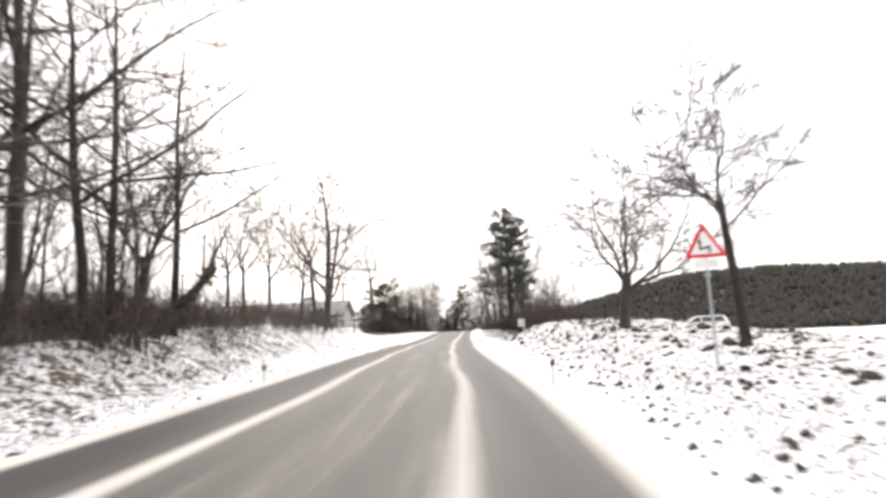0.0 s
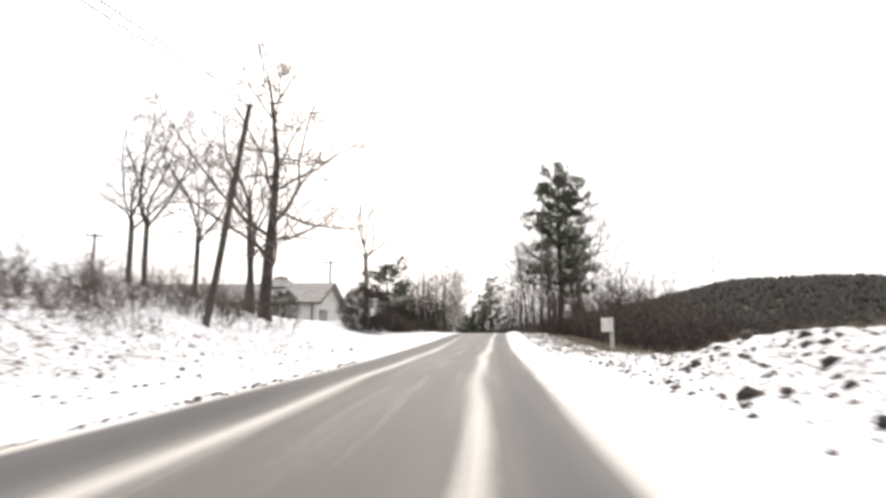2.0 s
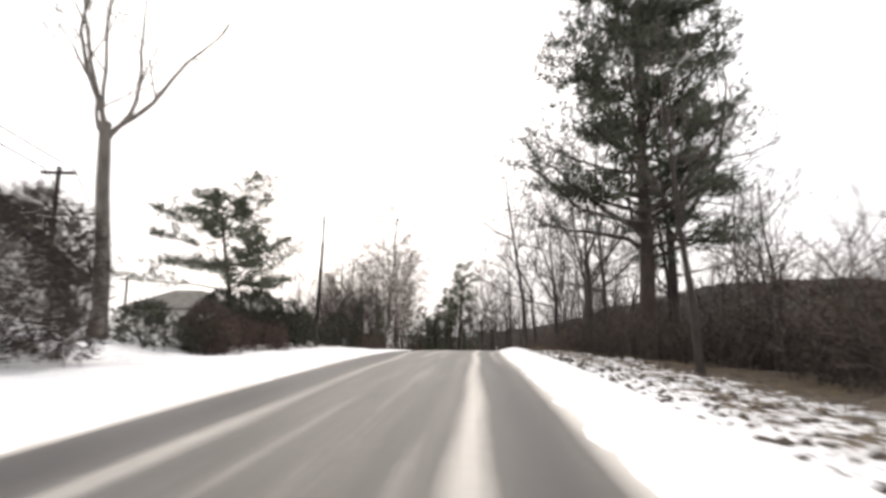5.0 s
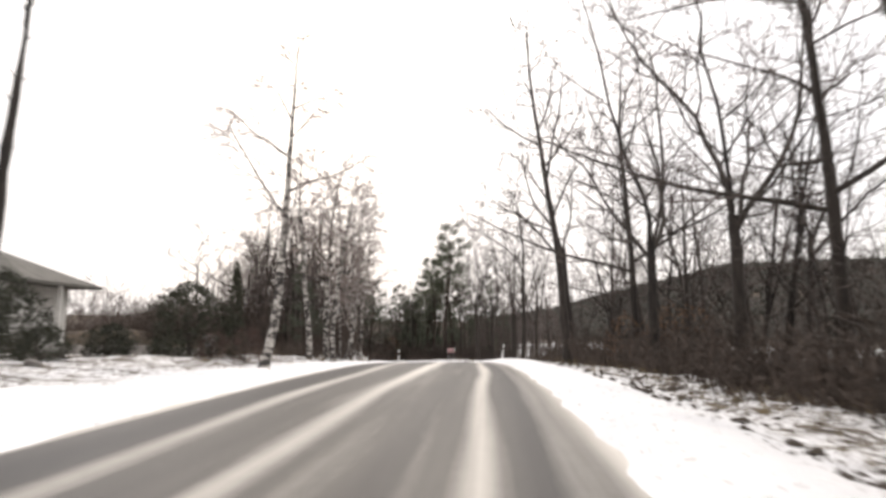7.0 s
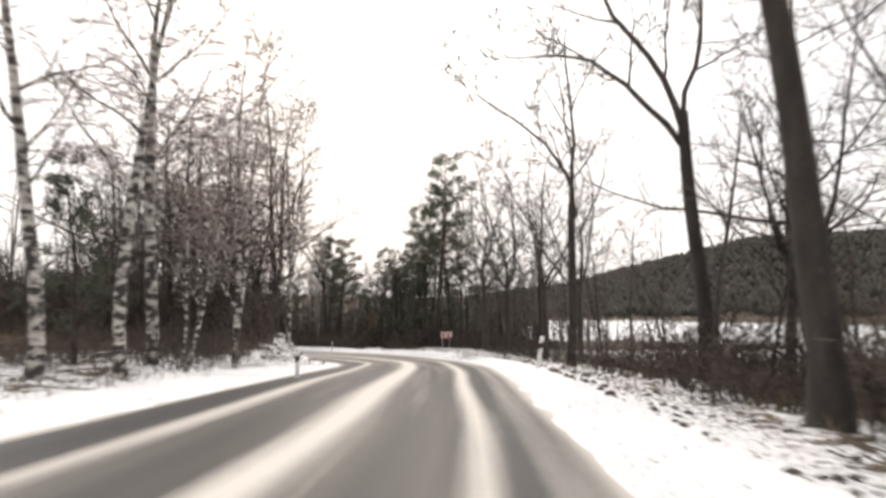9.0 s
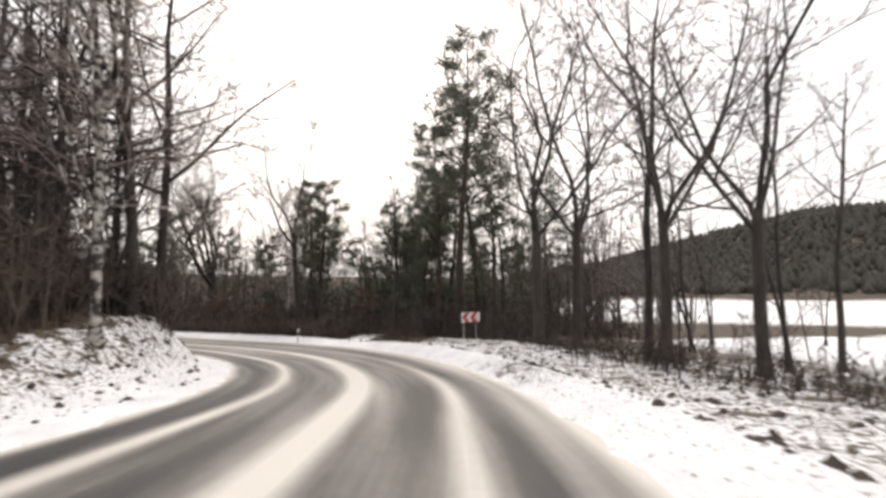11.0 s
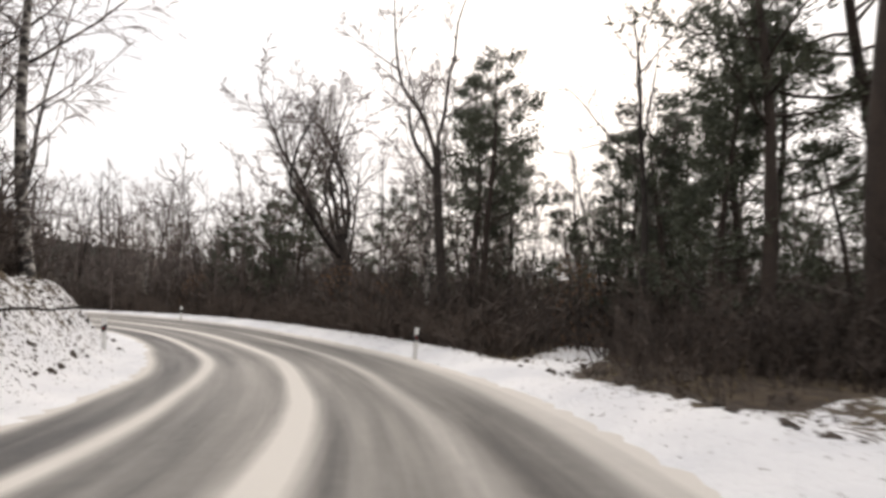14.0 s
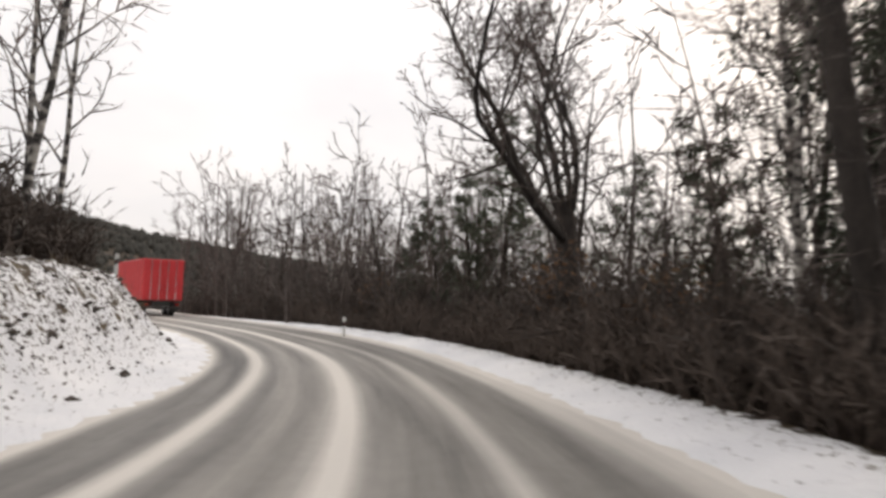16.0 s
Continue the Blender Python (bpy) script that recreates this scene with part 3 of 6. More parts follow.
def bare_tree(name, seed, height, radius, spec, stems=1, lean=0.02, bark=None, twig=None, fork=0.0, limbs=3, opening=(14, 34), crook=0.03, fine=0.014, label="", category="tree"):
    """A leafless tree: trunk, main limbs and a crown of branches and twigs."""
    rng = np.random.default_rng(seed)
    root = tagged(new(name), label, category)
    root.empty_display_size = 0.3
    trunk, crown, arms = Mesh(), Mesh(), []
    for k in range(stems):
        tilt = aside(rng, np.array([0, 0, 1.0]), lean if stems == 1 else lean + 0.1 * rng.uniform(0.5, 1.2))
        foot = rng.normal(size=3) * 0.12 * (stems > 1)
        foot[2] = -0.3
        h = height * rng.uniform(0.85, 1.05) if k else height
        stem = limb(rng, foot, tilt, h, 16, crook, 0.02)
        rad = radius * (1 if k == 0 else rng.uniform(0.6, 0.95)) * np.linspace(1, 0.06, 17) ** 0.8
        rad = np.maximum(rad, fine * 1.3)
        rad[0] *= 1.4
        if not fork:
            trunk.tube(stem, rad, 9)
            branching(rng, crown, stem[None], rad[None], spec, fine)
            continue
        cut = int(fork * 16) + 1
        trunk.tube(stem[: cut + 1], rad[: cut + 1], 9)
        way = unit(stem[cut] - stem[cut - 1])
        e1 = unit(np.cross(way, np.array([0.2, 0.9, 0.1])))
        e2 = np.cross(way, e1)
        az = rng.uniform(0, 6.283) + np.arange(limbs) * 6.283 / limbs * 1.0 + rng.normal(size=limbs) * 0.3
        tip = np.radians(np.linspace(opening[0], opening[1], limbs) * rng.uniform(0.85, 1.15, limbs))
        go = way * np.cos(tip)[:, None] + (e1 * np.cos(az)[:, None] + e2 * np.sin(az)[:, None]) * np.sin(tip)[:, None]
        foot = stem[cut] - way * np.linspace(0.15, 0.9, limbs)[:, None]
        main = grow(rng, foot, go, h * (1 - fork) * rng.uniform(0.75, 1.0, limbs), 12, 0.15, 0.045)
        rad2 = rad[cut] * min(0.75, 1.3 / math.sqrt(limbs)) * rng.uniform(0.7, 1.0, limbs)[:, None] * np.linspace(1, 0.07, 13)
        for one in range(limbs):
            arms.append(Mesh())
            arms[-1].tube(main[one], np.maximum(rad2[one], fine * 1.1), 7)
        branching(rng, crown, main, rad2, spec, fine)
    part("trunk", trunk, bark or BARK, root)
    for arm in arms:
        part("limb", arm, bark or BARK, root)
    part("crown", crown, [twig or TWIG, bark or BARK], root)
    return root


def pine_tree(name, seed, height, radius, clear=0.55, spread=0.32, label="", lean=0.02, boughs_n=28, shoots=7, tufts=3, needle=0.24, each=8, droop=0.0, peak=0.75):
    """A pine: bare lower trunk, crooked boughs, and needle tufts on their outer shoots."""
    rng = np.random.default_rng(seed)
    root = tagged(new(name), label, "tree")
    trunk, crown, boughs = Mesh(), Mesh(), Mesh()
    stem = limb(rng, (0, 0, -0.3), aside(rng, np.array([0, 0, 1.0]), lean), height, 16, 0.03, 0.02)
    rad = radius * np.linspace(1.1, 0.1, 17)
    trunk.tube(stem, rad, 9)
    p, way, size, thick = offshoots(rng, stem[None], rad[None], boughs_n, clear, 78, spread, falloff=peak)
    arms = grow(rng, p, way, size, 6, 0.16, 0.04 - droop)
    foot = np.clip(thick * 0.4, 0.016, 0.018 * size + 0.012)
    arm_rad = foot[:, None] * np.linspace(1, 0.3, 7)
    boughs.tubes(arms, arm_rad, 5)
    p, way, size, thick = offshoots(rng, arms, arm_rad, shoots, 0.3, 52, 0.36, stop=1.0, falloff=0.5, flat=0.4)
    side = grow(rng, p, way, size, 3, 0.16, 0.06)
    boughs.blades(rng, side, 0.014)
    for u in np.linspace(0.3, 1.0, tufts):
        x = u * 3
        i = min(int(x), 2)
        c = side[:, i] + (side[:, i + 1] - side[:, i]) * (x - i)
        sprays(rng, crown, c, unit_rows(side[:, i + 1] - side[:, i]) + np.array([0, 0, 0.3]), needle, each, needle * 0.13, 0.55, 0, 0.4)
    part("trunk", trunk, PINE_BARK, root)
    part("bough_frame", boughs, PINE_BARK, root)
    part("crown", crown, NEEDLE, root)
    return root


def spruce_tree(name, seed, height, radius, base=0.06, spread=0.2, label=""):
    """A spruce: tiers of level boughs hung with drooping sprays."""
    rng = np.random.default_rng(seed)
    root = tagged(new(name), label, "tree")
    trunk, boughs, crown = Mesh(), Mesh(), Mesh()
    stem = limb(rng, (0, 0, -0.3), np.array([0, 0, 1.0]), height, 12, 0.012, 0.02)
    rad = radius * np.linspace(1.1, 0.08, 13)
    trunk.tube(stem, rad, 7)
    p, way, size, _ = offshoots(rng, stem[None], rad[None], 170, base, 92, spread, stop=0.99, falloff=1.05)
    arms = grow(rng, p, way, np.maximum(size, 0.25), 4, 0.06, -0.03)
    boughs.tubes(arms, np.broadcast_to(np.linspace(0.03, 0.006, 5), arms.shape[:2]), 3)
    for u in (0.3, 0.5, 0.7, 0.85, 1.0):
        i = min(int(u * 4), 3)
        c = arms[:, i] + (arms[:, i + 1] - arms[:, i]) * (u * 4 - i)
        sprays(rng, crown, c, unit_rows(arms[:, i + 1] - arms[:, i]) + np.array([0, 0, -0.35]), 0.032 * height, 9, 0.0028 * height, 0.5)
    part("trunk", trunk, PINE_BARK, root)
    part("bough_frame", boughs, PINE_BARK, root)
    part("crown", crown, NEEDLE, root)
    return root


def shrub(name, seed, height, stems, mat, label, ends=7, sprawl=0.3, upright=0.5, category="shrub"):
    """Leafless stems with side shoots and a haze of twig ends."""
    rng = np.random.default_rng(seed)
    root = tagged(new(name), label, category)
    wood, twigs = Mesh(), Mesh()
    foot = np.stack([rng.normal(size=stems) * height * sprawl, rng.normal(size=stems) * height * sprawl, np.full(stems, -0.15)], 1)
    tip, az = rng.uniform(0.05, upright, stems), rng.uniform(0, 6.283, stems)
    way = np.stack([np.sin(tip) * np.cos(az), np.sin(tip) * np.sin(az), np.cos(tip)], 1)
    pts = grow(rng, foot, way, height * rng.uniform(0.5, 1.0, stems), 5, 0.16, 0.03)
    rad = np.broadcast_to(np.linspace(0.02, 0.007, 6) * (0.6 + height * 0.14), (stems, 6))
    wood.tubes(pts, rad, 3)
    p, way, size, _ = offshoots(rng, pts, rad, 6, 0.12, 42, 0.42)
    side = grow(rng, p, way, size, 2, 0.16, 0.04)
    twigs.blades(rng, side, 0.013)
    p, way, size, _ = offshoots(rng, side, np.full(side.shape[:2], 0.006), ends, 0.1, 40, 0.6)
    twigs.blades(rng, grow(rng, p, way, np.maximum(size, 0.2), 1, 0.16, 0.02), 0.011)
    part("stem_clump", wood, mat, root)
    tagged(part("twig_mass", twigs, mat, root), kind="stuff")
    return root


def bush(name, seed, width, height, label, mat=None, count=700, taper=0.0, size=0.3, thick=0.03, each=5):
    """A dense bush of many small sprays round a few stems."""
    rng = np.random.default_rng(seed)
    root = tagged(new(name), label, "bush")
    leaves = Mesh()
    for k in range(5):
        stems = Mesh()
        pts = limb(rng, (0, 0, -0.1), aside(rng, np.array([0, 0, 1.0]), rng.uniform(0, 0.5 if not taper else 0.1)), height * 0.8, 4, 0.08, 0.1)
        stems.tube(pts, np.linspace(0.04, 0.01, 5), 4)
        part("stem", stems, BARK, root)
    for k in range(count):
        u, a = rng.uniform(0, 1), rng.uniform(0, 6.283)
        prof = math.sqrt(max(0.02, 1 - (2 * u - 0.8) ** 2 / 1.5)) if not taper else (1 - u) ** taper * min(1, 0.5 + 4 * u)
        rr = width / 2 * prof * math.sqrt(rng.uniform(0.25, 1.05)) * (1 + 0.15 * math.sin(3 * a + 5 * u + seed) + 0.08 * math.sin(7 * a - 9 * u))
        c = np.array([math.cos(a) * rr, math.sin(a) * rr, u * height * (1 + 0.06 * math.sin(2 * a + seed))])
        sprays(rng, leaves, c, unit(np.array([math.cos(a), math.sin(a), 0.8])), size, each, thick, 0.6)
    part("foliage", leaves, mat or HEDGE, root)
    return root


def put(ob, x, y, turn=0.0, size=1.0, sink=0.0, lean=(0, 0), wide=None):
    """Sets a thing, or a copy of it if it stands already, on the ground."""
    m = pose(x, y, ground_at(x, y) - sink, lean[0], lean[1], turn) @ Matrix.Diagonal((wide or size, wide or size, size, 1))
    if not ob.get("standing"):
        ob["standing"] = 1
        ob.matrix_basis = m
        return ob
    return copy_thing(ob, m @ Matrix.Diagonal((*(1 / v for v in ob.scale), 1)))


def at(s, d):
    """The plan point d metres to the right of the line at s."""
    x, y = np.interp(s, S, LINE[:, 0]), np.interp(s, S, LINE[:, 1])
    tx, ty = np.interp(s, S, TAN[:, 0]), np.interp(s, S, TAN[:, 1])
    return float(x + ty * d), float(y - tx * d)


def plain(name, colour, rough=0.5, metal=0.0, wear=0.12):
    """Paint or plastic with faint dirt."""
    dark = tuple(c * (1 - wear * 2) for c in colour)
    return mottled(name, dark, colour, 3.0, rough, 0.08, None, 0.005, metal)


WHITE = plain("white_paint", (0.78, 0.78, 0.76), 0.5)
RED = plain("red_sign_paint", (0.62, 0.035, 0.045), 0.45)
BLACK = plain("black_paint", (0.02, 0.02, 0.022), 0.5)
GALV = plain("galvanised_steel", (0.45, 0.46, 0.47), 0.42, 0.7)
CONCRETE = mottled("grey_concrete", (0.36, 0.35, 0.33), (0.55, 0.54, 0.51), 4.0, 0.9, 0.3)
CABINET = plain("pale_grey_cabinet", (0.68, 0.67, 0.63), 0.5)
PLASTER = mottled("white_plaster", (0.55, 0.54, 0.51), (0.74, 0.73, 0.7), 1.2, 0.9, 0.15)
ROOFING = mottled("frosty_grey_roofing", (0.17, 0.16, 0.15), (0.34, 0.33, 0.32), 1.5, 0.85, 0.3)
SLATE = mottled("dark_roof_slates", (0.07, 0.068, 0.06), (0.16, 0.152, 0.135), 1.5, 0.85, 0.3)
PALE_BARK = mottled("pale_grey_bark", (0.07, 0.062, 0.055), (0.19, 0.17, 0.15), 4.0, 0.9, 0.5, (1, 1, 0.4))
POLE = mottled("tarred_pole_wood", (0.022, 0.018, 0.016), (0.07, 0.056, 0.048), 3.0, 0.85, 0.5, (1, 1, 0.15))
TIMBER = mottled("dark_timber", (0.06, 0.045, 0.035), (0.16, 0.12, 0.09), 3.0, 0.8, 0.4, (1, 1, 0.2))
TRUCK_RED = mottled("red_tarpaulin", (0.42, 0.02, 0.025), (0.6, 0.04, 0.045), 0.8, 0.5, 0.1)
RUBBER = plain("tyre_rubber", (0.02, 0.02, 0.02), 0.85)
CHASSIS = plain("sooty_chassis", (0.035, 0.033, 0.03), 0.7)
LAMP_RED = plain("red_lamp_lens", (0.3, 0.02, 0.015), 0.25)
PLASTIC = plain("grey_plastic", (0.22, 0.23, 0.23), 0.6)
STONE = mottled("grey_wall_stone", (0.16, 0.15, 0.14), (0.34, 0.32, 0.3), 2.0, 0.9, 0.4, vary=0.3)
GRASS = mottled("dry_grass", (0.1, 0.075, 0.04), (0.26, 0.2, 0.11), 2.0, 0.9, 0.0)
REDTWIG = mottled("reddish_twigs", (0.038, 0.025, 0.021), (0.1, 0.06, 0.049), 3.0, 0.9, 0.0)
IVY = mottled("ivy_leaves", (0.03, 0.028, 0.018), (0.09, 0.075, 0.045), 4.0, 0.7, 0.0)


def glass_pane():
    m, n, l, b = material("dark_window_glass", 0.08)
    b.inputs["Base Color"].default_value = (0.03, 0.035, 0.04, 1)
    b.inputs["Specular IOR Level"].default_value = 0.8
    return m


GLASS = glass_pane()

# ---- kinds of tree ----
# branch levels: count, from, angle, length, wander, pull
BROAD = [(20, 0.16, 74, 0.46, 0.14, 0.035), (8, 0.2, 50, 0.45, 0.17, 0.02), (5, 0.15, 46, 0.45, 0.18, 0.01), (5, 0.1, 42, 0.6, 0.16, 0.0)]
TALL = [(11, 0.05, 50, 0.34, 0.15, 0.03), (5, 0.15, 50, 0.46, 0.18, 0.02), (4, 0.15, 46, 0.5, 0.18, 0.0), (3, 0.1, 42, 0.6, 0.16, 0.0)]
REACH = [(15, 0.27, 66, 0.42, 0.1, 0.02), (7, 0.15, 50, 0.4, 0.16, 0.0), (4, 0.12, 46, 0.5, 0.17, 0.0), (3, 0.1, 40, 0.6, 0.15, -0.01)]
VERGE = [(8, 0.08, 50, 0.42, 0.2, 0.03), (5, 0.15, 48, 0.5, 0.2, 0.02), (5, 0.1, 44, 0.55, 0.2, 0.0), (3, 0.1, 40, 0.6, 0.16, 0.0)]
SLIM = [(11, 0.34, 44, 0.28, 0.1, 0.05), (6, 0.2, 44, 0.48, 0.14, 0.03), (4, 0.15, 42, 0.5, 0.15, 0.01), (2, 0.1, 38, 0.75, 0.14, 0.0)]
FAN = [(9, 0.12, 42, 0.42, 0.1, 0.03), (7, 0.15, 42, 0.42, 0.14, 0.02), (5, 0.12, 42, 0.45, 0.15, 0.0), (4, 0.1, 40, 0.6, 0.15, 0.0)]
SPARSE = [(4, 0.2, 40, 0.3, 0.1, 0.05), (4, 0.2, 40, 0.4, 0.14, 0.03), (3, 0.2, 40, 0.5, 0.14, 0.0)]
THIN = [(10, 0.25, 46, 0.34, 0.13, 0.03), (6, 0.15, 44, 0.48, 0.15, 0.01), (4, 0.1, 40, 0.6, 0.15, 0.0)]
DROOP = [(12, 0.33, 50, 0.27, 0.09, 0.02), (6, 0.2, 46, 0.48, 0.12, -0.05), (5, 0.15, 36, 0.7, 0.08, -0.22), (3, 0.1, 24, 0.8, 0.06, -0.3)]
WISPY = [(13, 0.16, 34, 0.26, 0.1, 0.05), (6, 0.15, 40, 0.5, 0.12, -0.02), (5, 0.1, 36, 0.65, 0.1, -0.12), (3, 0.1, 30, 0.7, 0.08, -0.2)]

oak = bare_tree("oak_tree", 3, 13.0, 0.3, BROAD, label="leafless broad oak with dark bark on the snowy verge", crook=0.05)
oak_b = bare_tree("oak_tree", 8, 14.5, 0.32, FAN, fork=0.3, limbs=5, opening=(10, 46), label="leafless forked oak with dark heavy limbs")
tall_oak = bare_tree("oak_tree", 9, 20.0, 0.25, TALL, fork=0.26, limbs=4, opening=(4, 36), label="tall leafless oak with crooked dark limbs")
wood_oak = bare_tree("oak_tree", 12, 15.0, 0.19, REACH, crook=0.045, label="leafless oak with long level branches at the edge of the wood")
verge_tree = bare_tree("ash_tree", 14, 7.8, 0.23, VERGE, fork=0.3, limbs=7, opening=(8, 46), fine=0.011, lean=0.0, label="small leafless ash with a spreading crown in the stony field")
straight_ash = bare_tree("ash_tree", 18, 8.8, 0.15, VERGE, fork=0.46, limbs=6, opening=(8, 52), fine=0.012, lean=0.0, label="upright leafless ash with a rounded crown in the stony field")
linden = bare_tree("linden_tree", 5, 15.5, 0.42, FAN, fork=0.3, limbs=7, opening=(4, 56), lean=0.0, crook=0.02, label="leafless linden fanning into many heavy limbs")
ash = bare_tree("ash_tree", 11, 15.0, 0.19, SLIM, label="tall slim leafless ash with grey bark")
ash_b = bare_tree("ash_tree", 17, 15.0, 0.19, [(6, 0.1, 44, 0.3, 0.1, 0.05)] + SLIM[1:], fork=0.4, limbs=3, opening=(6, 26), label="tall forked leafless ash with thin twigs")
alder = bare_tree("alder_tree", 23, 11.0, 0.1, THIN, stems=2, crook=0.05, fine=0.013, label="leafless alder with thin dark stems")
sapling = bare_tree("sapling", 27, 6.5, 0.05, THIN[:2] + [(3, 0.1, 40, 0.6, 0.15, 0.0)], crook=0.05, fine=0.011, label="thin leafless sapling in the thicket")
bare_y = bare_tree("cropped_tree", 29, 18.5, 0.3, SPARSE, bark=PALE_BARK, fork=0.42, limbs=6, opening=(6, 52), fine=0.016, label="tall leafless tree with a few cropped upright limbs")
birch = bare_tree("birch_tree", 31, 14.0, 0.19, DROOP, bark=BIRCH, twig=BIRCH_TWIG, lean=0.03, crook=0.045, fine=0.015, label="white-barked birch with drooping bare twigs")
birch_b = bare_tree("birch_tree", 37, 14.0, 0.12, WISPY, bark=BIRCH, twig=BIRCH_TWIG, stems=2, fine=0.015, label="double-stemmed white birch with a wispy crown")
birch_thin = bare_tree("birch_tree", 39, 8.0, 0.07, THIN, bark=BIRCH, twig=BIRCH_TWIG, crook=0.04, label="thin white birch leaning over the verge")
pine = pine_tree("pine_tree", 41, 14.0, 0.19, clear=0.42, spread=0.2, boughs_n=30, label="tall Scots pine with a dark needle crown", each=7, needle=0.32)
pine_low = pine_tree("pine_tree", 44, 10.0, 0.14, clear=0.16, spread=0.22, boughs_n=27, label="bushy Scots pine with dark needles down its trunk", each=7, needle=0.3)
pine_b = pine_tree("pine_tree", 43, 9.5, 0.17, clear=0.35, spread=0.36, boughs_n=30, shoots=11, each=18, needle=0.26, label="small garden pine with flat dark tiers", peak=0.5)
old_pine = pine_tree("pine_tree", 45, 21.0, 0.4, clear=0.24, spread=0.25, boughs_n=90, shoots=12, tufts=4, each=12, needle=0.34, label="tall old pine with dense dark boughs beside the road", peak=0.7)
spruce = spruce_tree("spruce_tree", 47, 20.0, 0.26, label="dense dark green spruce")
thicket = shrub("bare_shrub", 51, 2.2, 13, SHRUB, "tangled leafless brown shrub in the snow")
thicket_b = shrub("bare_shrub", 53, 3.4, 12, SHRUB, "tall leafless brown shrub with thin stems", 8, 0.24, 0.4)
leafy = bush("beech_scrub", 59, 2.6, 3.4, "young beech scrub holding withered brown leaves", LEAF, 170, size=0.12, thick=0.03, each=6)

# trees that stand out one by one
for kind, spots in (
    (oak, [(-14.4, 67.6, 80, 1.5)]),
    (oak_b, [(-13.5, 24.5, 10, 0.75)]),
    (tall_oak, [(-26.4, 72.5, 0, 0.95), (-29.7, 75.5, 50, 1.0), (11.3, 110.3, 0, 0.95), (13.7, 120.8, 60, 0.95), (11.6, 123.0, 130, 0.85), (8.2, 166.4, 0, 0.9), (9.9, 166.9, 140, 0.92), (11.8, 161.2, 40, 0.85), (13.6, 158.5, 200, 0.8)]),
    (straight_ash, [(8.15, 15.4, 100, 1.04)]),
    (verge_tree, [(8.2, 25.85, 220, 1.18)]),
    (wood_oak, [(-11.6, 14.8, 60, 1.2), (-13.2, 16.8, 100, 0.9), (-11.2, 12.2, 300, 0.8), (-16.0, 18.0, 170, 1.0), (-9.8, 161.5, 120, 1.0), (-12.5, 164.5, 10, 1.05), (-8.2, 156.8, 240, 0.9), (-13.8, 158.5, 70, 1.0), (-15.5, 168.0, 190, 0.9), (12.6, 127.5, 10, 1.0), (14.2, 116.5, 0, 1.1)]),
    (linden, [(-17.2, 189.0, 20, 1.15)]),
    (ash, [(9.2, 90.5, 60, 0.7), (10.2, 131.0, 20, 1.25)]),
    (ash_b, [(-16.6, 70.6, 0, 1.4), (12.6, 139.5, 0, 1.25), (10.4, 147.0, 90, 1.1), (6.5, 172.4, 90, 0.8), (-7.1, 181.6, 0, 1.2)]),
    (bare_y, [(-13.0, 98.0, 30, 1.2)]),
    (birch_b, [(-3.2, 145.8, 90, 1.0), (-3.9, 155.2, 20, 1.0), (-8.3, 182.2, 0, 0.75)]),
    (pine, [(4.6, 174.9, 0, 1.3), (5.8, 178.0, 210, 1.15), (3.0, 177.2, 140, 1.0), (3.4, 183.0, 50, 0.9), (-8.0, 185.6, 120, 0.9), (-6.2, 183.2, 20, 0.85), (-10.5, 192.0, 30, 0.95), (-3.5, 197.0, 80, 0.95), (0.5, 193.0, 10, 0.95)]),
    (pine_low, [(7.2, 176.5, 0, 1.0), (0.4, 184.8, 20, 1.0), (1.4, 188.0, 90, 1.0), (2.2, 182.4, 200, 0.9), (-12.5, 190.8, 40, 0.9), (-7.4, 190.5, 160, 1.05), (-6.0, 198.5, 70, 1.0), (-0.5, 199.0, 200, 1.0), (-5.4, 139.5, 90, 0.62)]),
    (spruce, [(-1.5, 205.0, 0, 0.6)]),
):
    for x, y, turn, size in spots:
        put(kind, x, y, turn, size)
for kind, spots in (
    (birch, [(-15.0, 171.4, 200, 0.95, 7), (-3.1, 123.2, 40, 1.0, 14), (-4.4, 141.8, 130, 1.05, -3), (-4.4, 136.6, 90, 0.95, 2), (-3.2, 138.0, 200, 0.9, 3)]),
    (birch_thin, [(-2.9, 141.0, 0, 0.95, 13), (-3.4, 141.8, 70, 0.85, 10), (-20.6, 173.6, 0, 1.5, 9), (-22.4, 173.8, 120, 1.45, 7), (-24.0, 174.6, 70, 1.4, 5), (-6.3, 188.0, 60, 1.1, 0)]),
    (wood_oak, [(-5.9, 160.0, 150, 1.15, 9), (-7.0, 163.5, 40, 1.1, 4)]),
    (ash, [(-19.4, 172.0, 40, 0.9, 5), (-18.4, 170.8, 170, 0.85, 3)]),
    (tall_oak, [(14.5, 105.0, 60, 1.2, 0), (-20.9, 79.7, 30, 1.05, 5), (-24.5, 77.0, 120, 1.0, 3)]),
    (wood_oak, [(-11.4, 17.6, 200, 1.0, 8), (-11.9, 19.8, 310, 0.95, 6)]),
):
    for x, y, turn, size, tip in spots:
        put(kind, x, y, turn, size, lean=(0, tip))


put(old_pine, 11.4, 100.8, 0, 1.0)
put(pine_b, -11.6, 109.2, 0, 0.95, wide=1.3)

CLEARINGS = [(-9.6, 21.0, 1.3), (-8.6, 20.0, 1.2), (-1.2, 174.0, 1.6), (-1.5, 176.0, 1.6), (-1.8, 178.0, 1.5), (-2.1, 180.0, 1.4), (-2.4, 182.5, 1.3), (-2.8, 185.0, 1.2)]


